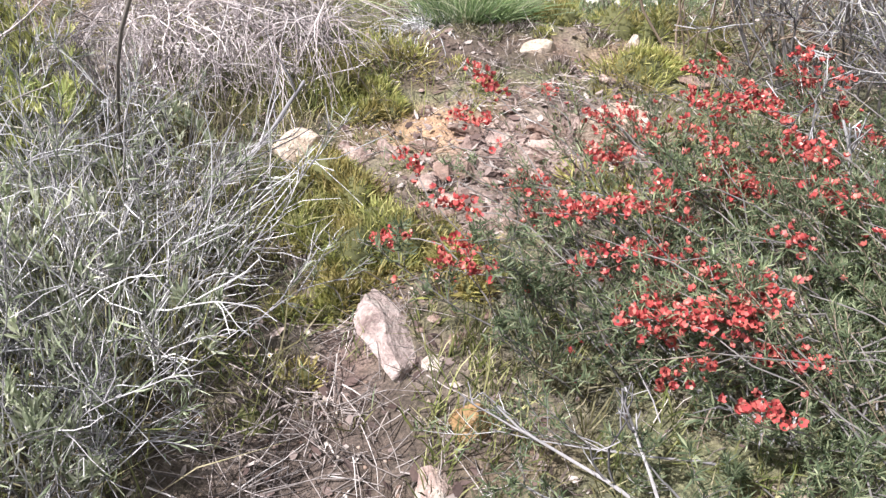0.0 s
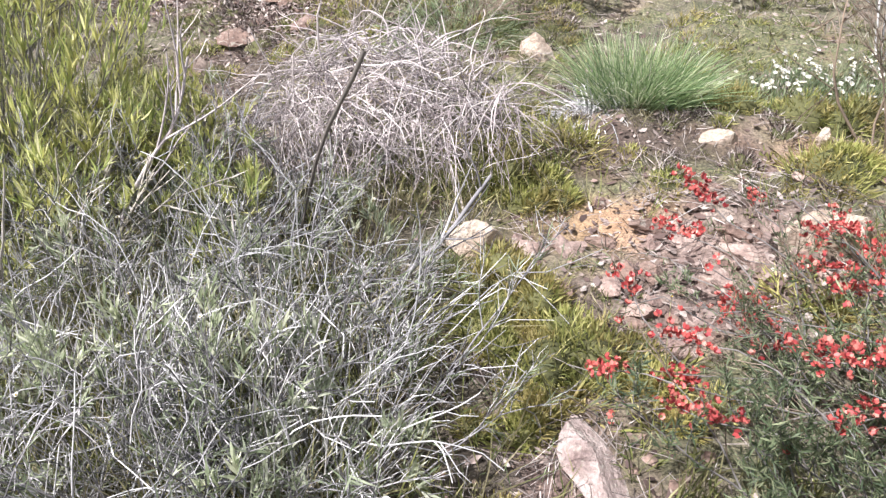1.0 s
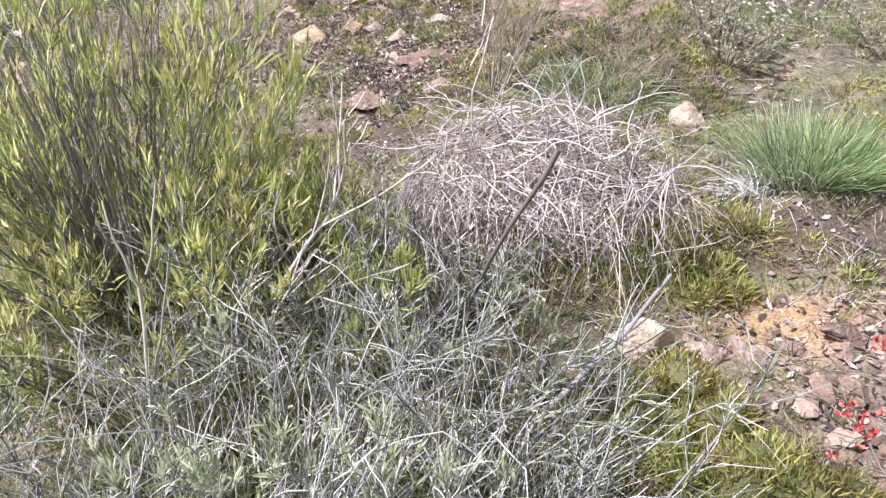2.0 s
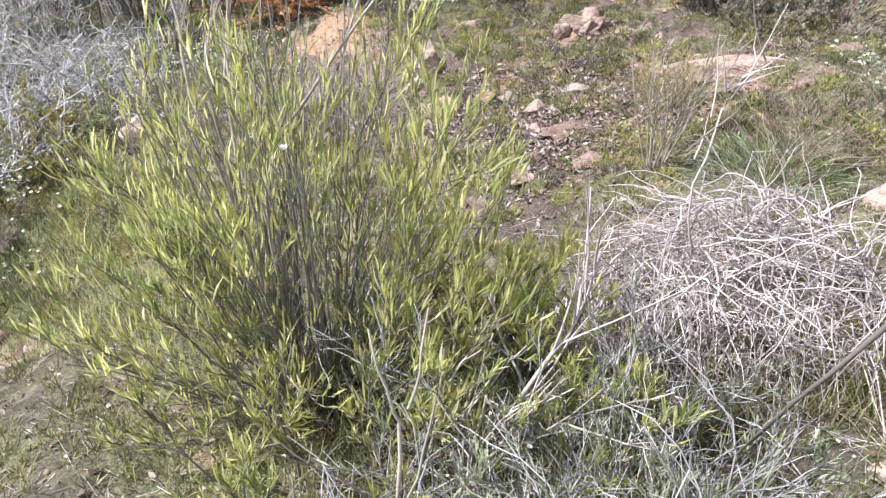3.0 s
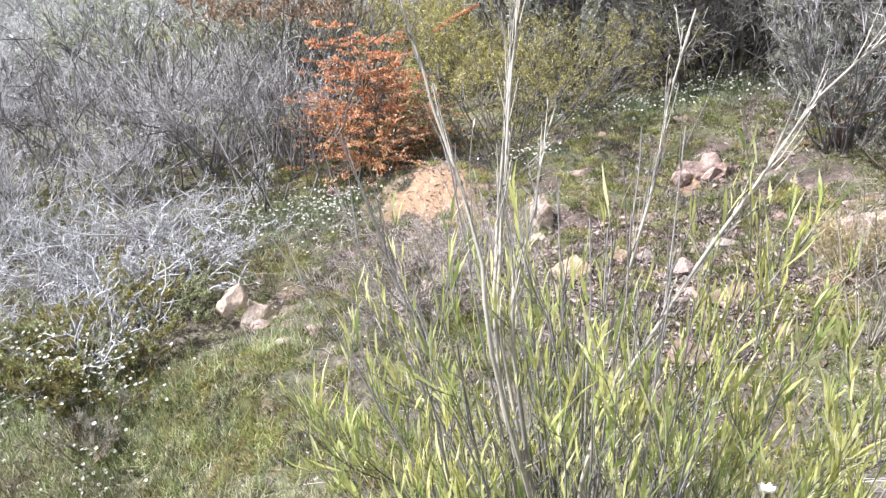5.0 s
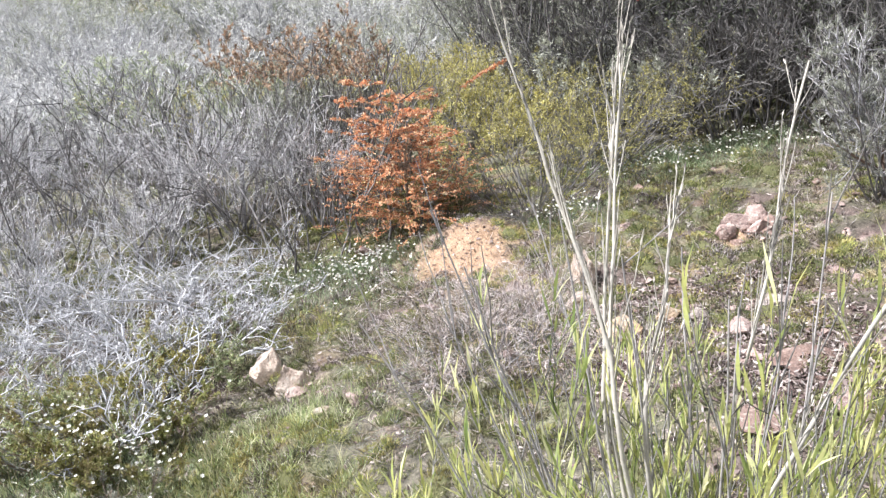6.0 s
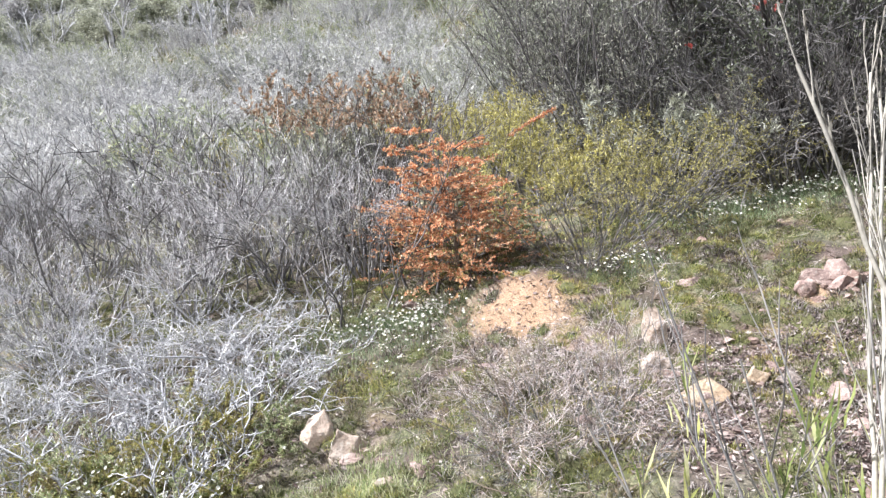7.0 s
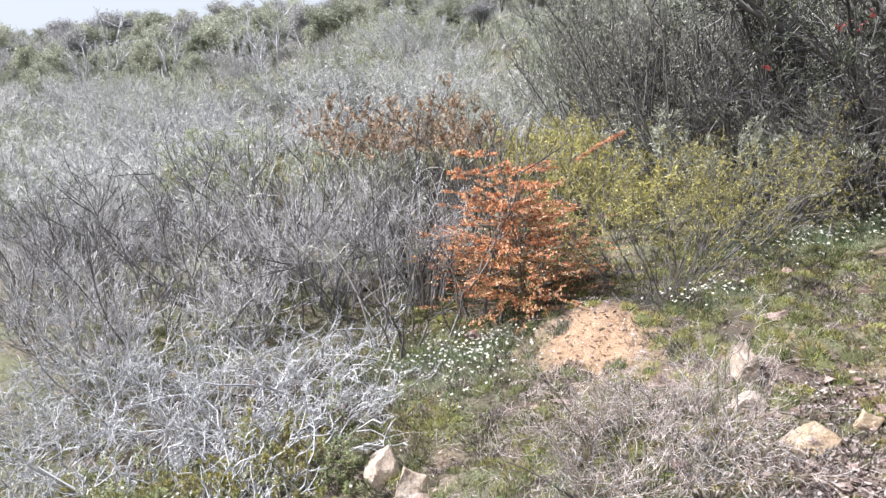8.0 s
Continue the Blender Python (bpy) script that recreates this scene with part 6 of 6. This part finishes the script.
def fresh_grass():
    """Soft bright blades in the hollow below the shrub."""
    sets = []
    for cx, cy, a, d, n in ((-2.75, 3.6, 0.8, 0.6, 300), (-2.2, 3.0, 0.6, 0.5, 160), (-3.5, 3.75, 0.6, 0.4, 180), (-2.45, 4.35, 0.5, 0.4, 110)):
        x, y = cx + rng.normal(0, a * 0.5, n), cy + rng.normal(0, d * 0.5, n)
        x, y = np.repeat(x, 12) + rng.normal(0, 0.02, n * 12), np.repeat(y, 12) + rng.normal(0, 0.02, n * 12)
        k = len(x)
        p = np.stack([x, y, ground(x, y) - 0.004], 1)
        sets.append(blades(p, np.stack([rng.normal(0, 0.35, k), rng.normal(0, 0.35, k), np.ones(k)], 1), 0.08 * rng.uniform(0.4, 1.3, k), 0.0036, 0.4))
    v, f = join(*sets)
    tagged(new("fresh_grass", mesh_of("fresh_grass", v, f, HOLLOW_GRASS)), "soft bright green grass in the hollow", "grass", kind="stuff")


def flakes():
    """Flat scraps of bark, leaf and slate lying about."""
    sets = []
    for n, x0, x1, y0, y1 in ((30000, -3.5, 3, 0.1, 5.8), (9000, -5, 3.5, 5.8, 8.5)):
        x, y = scatter(n, x0, x1, y0, y1, lambda x, y: 0.12 + 0.88 * np.clip(bareness(x, y) + 0.5 * (vnoise(x, y, 0.25, 33) - 0.5), 0, 1))
        k = len(x)
        p = np.stack([x, y, ground(x, y) + rng.uniform(0.002, 0.01, k)], 1)
        a = rng.uniform(0, 6.28, k)
        sets.append(blades(p, np.stack([np.cos(a), np.sin(a), rng.normal(0, 0.25, k)], 1), rng.uniform(0.01, 0.045, k), rng.uniform(0.006, 0.024, k), 0.15, np.stack([rng.normal(0, 0.4, k), rng.normal(0, 0.4, k), np.ones(k)], 1)))
    for cx, cy, a, d, k in ((0.05, 4.4, 0.45, 0.6, 3600), (-0.75, 4.8, 0.35, 0.5, 1700), (-0.1, 5.4, 0.7, 0.3, 1500), (1.7, 1.45, 0.4, 0.3, 500)):
        x, y = cx + rng.normal(0, a * 0.6, k), cy + rng.normal(0, d * 0.6, k)
        p = np.stack([x, y, ground(x, y) + rng.uniform(0.004, 0.022, k)], 1)
        w = rng.uniform(0, 6.28, k)
        sets.append(blades(p, np.stack([np.cos(w), np.sin(w), rng.normal(0, 0.4, k)], 1), rng.uniform(0.012, 0.04, k), rng.uniform(0.006, 0.02, k), 0.3, np.stack([rng.normal(0, 0.5, k), rng.normal(0, 0.5, k), np.ones(k)], 1)))
    v, f = join(*sets)
    tagged(new("leaf_litter", mesh_of("leaf_litter", v, f, FLAKE)), "scraps of bark and dry leaf on the ground", "litter", kind="stuff")


def litter():
    n = 16000
    x, y = scatter(n, -4.5, 3, 0.2, 7.5, lambda x, y: 0.4 + 0.6 * vnoise(x, y, 0.3, 31))
    k = len(x)
    p = np.stack([x, y, ground(x, y) + 0.006], 1)
    lines = grow(p, np.stack([rng.normal(0, 1, k), rng.normal(0, 1, k), rng.normal(0.12, 0.12, k)], 1), rng.uniform(0.03, 0.16, k), 3, 0.15, 0)
    tagged(new("twig_litter", twig_mesh("twig_litter", [tubes(lines, rng.uniform(0.0008, 0.002, k), 0.0006)], LITTER_TWIG)), "dry pale twig litter on the ground", "litter", kind="stuff")
    sets = []
    for cx, cy, a, e, n in ((0.92, 0.51, 0.26, 0.24, 300), (1.46, 2.05, 0.3, 0.08, 50), (1.71, 1.79, 0.25, 0.14, 160), (1.12, 0.87, 0.14, 0.2, 80)):
        x, y = cx + rng.normal(0, a * 0.6, n), cy + rng.normal(0, e * 0.6, n)
        p = np.stack([x, y, ground(x, y) + rng.uniform(0.003, 0.02, n)], 1)
        lines = grow(p, np.stack([rng.normal(0, 1, n), rng.normal(0, 1, n), rng.normal(0.05, 0.1, n)], 1), rng.uniform(0.05, 0.18, n), 4, 0.12, 0)
        sets.append(tubes(lines, rng.uniform(0.0009, 0.0022, n), 0.0007))
    tagged(new("twig_litter", twig_mesh("twig_litter", sets, LITTER_TWIG)), "dense dry pale twigs over dark leaf mould", "litter", kind="stuff")
    n = 22000
    x, y = scatter(n, -4.5, 3, 0.2, 8, lambda x, y: 0.15 + 0.85 * np.clip(bareness(x, y), 0, 1))
    k = len(x)
    s = rng.uniform(0.002, 0.009, k)[:, None, None] * rng.uniform(0.6, 1.3, (k, 6, 1))
    octa = np.array([[1, 0, 0], [-1, 0, 0], [0, 1, 0], [0, -1, 0], [0, 0, 0.7], [0, 0, -0.7]])
    a = rng.uniform(0, 6.28, k)
    rot = np.stack([np.stack([np.cos(a), -np.sin(a), 0 * a], -1), np.stack([np.sin(a), np.cos(a), 0 * a], -1), np.stack([0 * a, 0 * a, 1 + 0 * a], -1)], 1)
    v = np.einsum("nij,nkj->nki", rot, octa[None] * s) + np.stack([x, y, ground(x, y) + 0.001], 1)[:, None]
    tri = np.array([[0, 2, 4], [2, 1, 4], [1, 3, 4], [3, 0, 4], [2, 0, 5], [1, 2, 5], [3, 1, 5], [0, 3, 5]])
    f = (np.arange(k)[:, None, None] * 6 + tri).reshape(-1, 3)
    m = plant("gravel", [(0.0, (0.16, 0.1, 0.08)), (0.4, (0.34, 0.25, 0.2)), (0.8, (0.5, 0.42, 0.36)), (1.0, (0.66, 0.62, 0.57))], 0, 0.95)
    tagged(new("gravel", mesh_of("gravel", v.reshape(-1, 3), [f], m)), "pinkish gravel and grit on bare earth", "gravel", kind="stuff")


short_grass()
cushions()
rubble()
herbs()
dry_herbs()
long_grass()
fresh_grass()
litter()
flakes()


def daisies(cx, cy, a, b, n, label, height=0.08, head=1.0):
    """A patch of white everlasting heads on thin stems over fine greenery."""
    ob = thing("white_flower_patch", cx, cy, label, "flower patch", "white flower patches")
    p = seat(np.stack([rng.normal(0, a * 0.5, n), rng.normal(0, b * 0.5, n), np.zeros(n)], 1), cx, cy)
    way = np.stack([rng.normal(0, 0.25, n), rng.normal(0, 0.25, n), np.ones(n)], 1)
    lines = grow(p, way, height * rng.uniform(0.5, 1.3, n), 3, 0.1, 0)
    part("stem_mass", twig_mesh("stem_mass", [tubes(lines, 0.0012, 0.0009)], GRASS), ob, kind="stuff")
    tip, k = lines[:, -1], 7
    axis = unit(rng.normal(0, 0.35, (n, 3)) + [0, -0.25, 1])
    u = unit(np.cross(axis, [0.2, 0.9, 0.1]))
    w = np.cross(axis, u)
    ang = np.arange(k) * 2 * np.pi / k
    ring = (u[:, None] * np.cos(ang)[:, None] + w[:, None] * np.sin(ang)[:, None]).reshape(-1, 3)
    sz = np.repeat(rng.uniform(0.009, 0.015, n) * head, k)
    v, q, t3 = blades(np.repeat(tip, k, 0), ring + np.repeat(axis, k, 0) * 0.35, sz, sz * 0.7, 0.1, np.repeat(axis, k, 0))
    part("petal_mass", mesh_of("petal_mass", v, [q, t3], WHITE_PETAL), ob, kind="stuff")
    v, q, t3 = blades(np.repeat(tip, 4, 0), ring.reshape(n, k, 3)[:, :4].reshape(-1, 3) * 0.5 + np.repeat(axis, 4, 0), 0.004, 0.004, 0.1)
    part("heart_mass", mesh_of("heart_mass", v, [q, t3], YELLOW_HEART), ob, kind="stuff")
    m = n * 14
    p = seat(np.stack([rng.normal(0, a * 0.55, m), rng.normal(0, b * 0.55, m), np.zeros(m)], 1), cx, cy)
    v, q, t3 = blades(p, np.stack([rng.normal(0, 0.4, m), rng.normal(0, 0.4, m), np.ones(m)], 1), rng.uniform(0.03, 0.08, m), 0.0028, 0.3)
    part("foliage", mesh_of("foliage", v, [q, t3], BLUE_GRASS), ob, kind="stuff")


for cx, cy, a, b, n in ((2.37, 2.57, 0.4, 0.25, 110), (-0.35, 7.75, 0.6, 0.4, 110), (0.35, 7.9, 0.6, 0.35, 80), (-3.67, 4.05, 0.5, 0.4, 150), (-3.07, 6.18, 0.75, 0.5, 210), (-2.75, 6.5, 0.4, 0.35, 110), (-1.1, 6.75, 0.35, 0.25, 60), (-0.49, 7.68, 0.55, 0.5, 130), (0.41, 7.69, 0.6, 0.3, 70), (-2.97, 3.46, 0.3, 0.3, 40), (1.77, 4.36, 0.5, 0.4, 60)):
    daisies(cx, cy, a, b, n * 5 // 4, "white button flowers over fine green leaves")


# white heads over the herb mounds in the hollow
for cx, cy, a, b, n in ((-3.4, 4.02, 0.4, 0.3, 60), (-3.85, 4.15, 0.45, 0.3, 70), (-3.1, 3.75, 0.4, 0.3, 40)):
    daisies(cx, cy, a, b, n, "white button flowers over a green herb mound", 0.27)


# white heads among the grey stems
daisies(0.24, 1.02, 0.8, 0.6, 40, "white button flowers among grey stems", 0.3, 0.5)


# ---- far hillside ----
def hill_tree(x, y, h, mat, label):
    """A low eucalypt: a forked trunk and a crown of leaf clumps."""
    ob = thing("hill_tree", x, y, label, "tree", "crest trees")
    n = 5
    limbs = grow(np.zeros((n, 3)) - [0, 0, 0.1], np.stack([rng.normal(0, 0.4, n), rng.normal(0, 0.4, n), np.ones(n)], 1), h * rng.uniform(0.6, 0.85, n), 6, 0.12, 0.1)
    arms = fork(limbs, 5, 0.45, 0.6, 4, 0.12, 0.3, 0.4)
    part("trunk", twig_mesh("trunk", [tubes(limbs, 0.05, 0.02, 5), tubes(arms, 0.018, 0.008)], GREY_TWIG), ob)
    tips = np.concatenate([arms[:, -1], limbs[:, -1], arms[:, -2]])
    each = 110
    c = np.repeat(tips, each, 0)
    m = len(c)
    d = unit(rng.normal(0, 1, (m, 3)))
    p = c + d * (rng.uniform(0, 1, (m, 1)) ** 0.4) * h * np.array([0.14, 0.14, 0.09]) * rng.uniform(0.5, 1.5, (m, 1))
    v, q, t3 = blades(p, d + rng.normal(0, 0.6, (m, 3)), h * 0.04 * rng.uniform(0.6, 1.3, m), h * 0.016, 0.2)
    part("crown", mesh_of("crown", v, [q, t3], mat), ob, kind="stuff")
    return ob


def far_things():
    kinds = []
    for k in range(6):
        kinds.append(leafy("scrub_bush", -8 - k * 2.2, 11 + k, 0.9, 0.8, 30, (HAZED_HILL_LEAF, HAZED_HILL_LEAF, HAZED_FAR_LEAF, HILL_GREEN, HAZED_SCRUB_DARK, HILL_GREEN)[k], WIRE_TWIG, "grey-green scrub bush on the hillside", (0.075, 0.009), (7, 4), 4, stem_r=0.014, up=0.4, base=0.6))
    for b in kinds:
        tagged(b, group="hillside scrub")
    for _ in range(280):
        y = 9.5 + 32 * rng.uniform(0, 1) ** 1.3
        x = rng.uniform(-1.0, 0.5) * (y + 2) - 1
        if y < 12.5 and x > -3.5:
            continue
        s = rng.uniform(0.8, 1.5)
        green = 0.35 + 0.9 * (vnoise(x, y, 5.0, 43) - 0.5) + (0.25 if x > -0.45 * y else 0.0)
        c = copy_thing(kinds[rng.integers(2, 6) if rng.uniform() < green else rng.integers(0, 3)], pose(x, y, float(ground(x, y)) - 0.05, 0, 0, rng.uniform(0, 360)))
        c.scale = (s, s, s * rng.uniform(0.7, 1.05))
    v, q, t3 = herb_field(2600, -45, 25, 11, 50, lambda x, y: np.where((y < 13) & (x > -3.5), 0.0, 0.3 + 0.7 * vnoise(x, y, 2.3, 41)), 0.5, 34, 0.02)
    tagged(new("far_scrub", mesh_of("far_scrub", v, [q, t3], HAZED_HILL_LEAF)), "grey-green scrub covering the far hillside", "scrub", kind="stuff")
    trees = [hill_tree(-14 + 7 * k, 36 + 2 * k, 2.0, (HAZED_FAR_LEAF, HAZED_SCRUB_DARK, HAZED_PURPLE_LEAF, HAZED_FAR_LEAF, HAZED_PURPLE_LEAF)[k], "low grey-green eucalypt on the hillside") for k in range(5)]
    for _ in range(280):
        y = 29 + 30 * rng.uniform(0, 1) ** 0.8
        x = rng.uniform(-1.05, 0.4) * y
        c = copy_thing(trees[rng.integers(5)], pose(x, y, float(ground(x, y)) - 0.05, 0, 0, rng.uniform(0, 360)))
        s = rng.uniform(0.5, 1.05)
        c.scale = (s * 1.3, s * 1.3, s * 1.35)
    for x, y, s in ((-22, 24, 0.8), (-24, 26, 0.9), (-20.5, 26.5, 0.75), (-18.8, 28, 0.8), (-23, 29, 0.9), (-17, 30, 0.8), (-26, 28.5, 0.9), (-20, 31, 0.9), (-24.5, 33, 1.0), (-15.5, 32.5, 0.7), (-28, 32, 1.0), (-22, 35, 1.0)):
        c = copy_thing(trees[(1, 0, 3)[int(abs(x) * 10) % 3]], pose(x, y, float(ground(x, y)) - 0.05, 0, 0, rng.uniform(0, 360)))
        c.scale = (s * 1.05, s * 1.05, s * 1.0)
    for x, y, h in ((-21, 25, 2.4), (-22.5, 28, 2.8), (-19, 27, 2.2), (-24, 30, 2.6), (-17.5, 29, 2.4), (-13.5, 24, 2.2), (-16, 30, 2.6), (-8, 36, 3.5), (-4.5, 34, 4), (-3.5, 38, 4)):
        dead_shrub("dead_tree", x, y, 0.9, h, 3, SILVER_TWIG if x < -9 else DARK_TWIG, "dead bare tree trunk standing among scrub", "dead tree", each=(5, 4), twig=0.035, seed_spread=0.05, wob=0.08)


far_things()
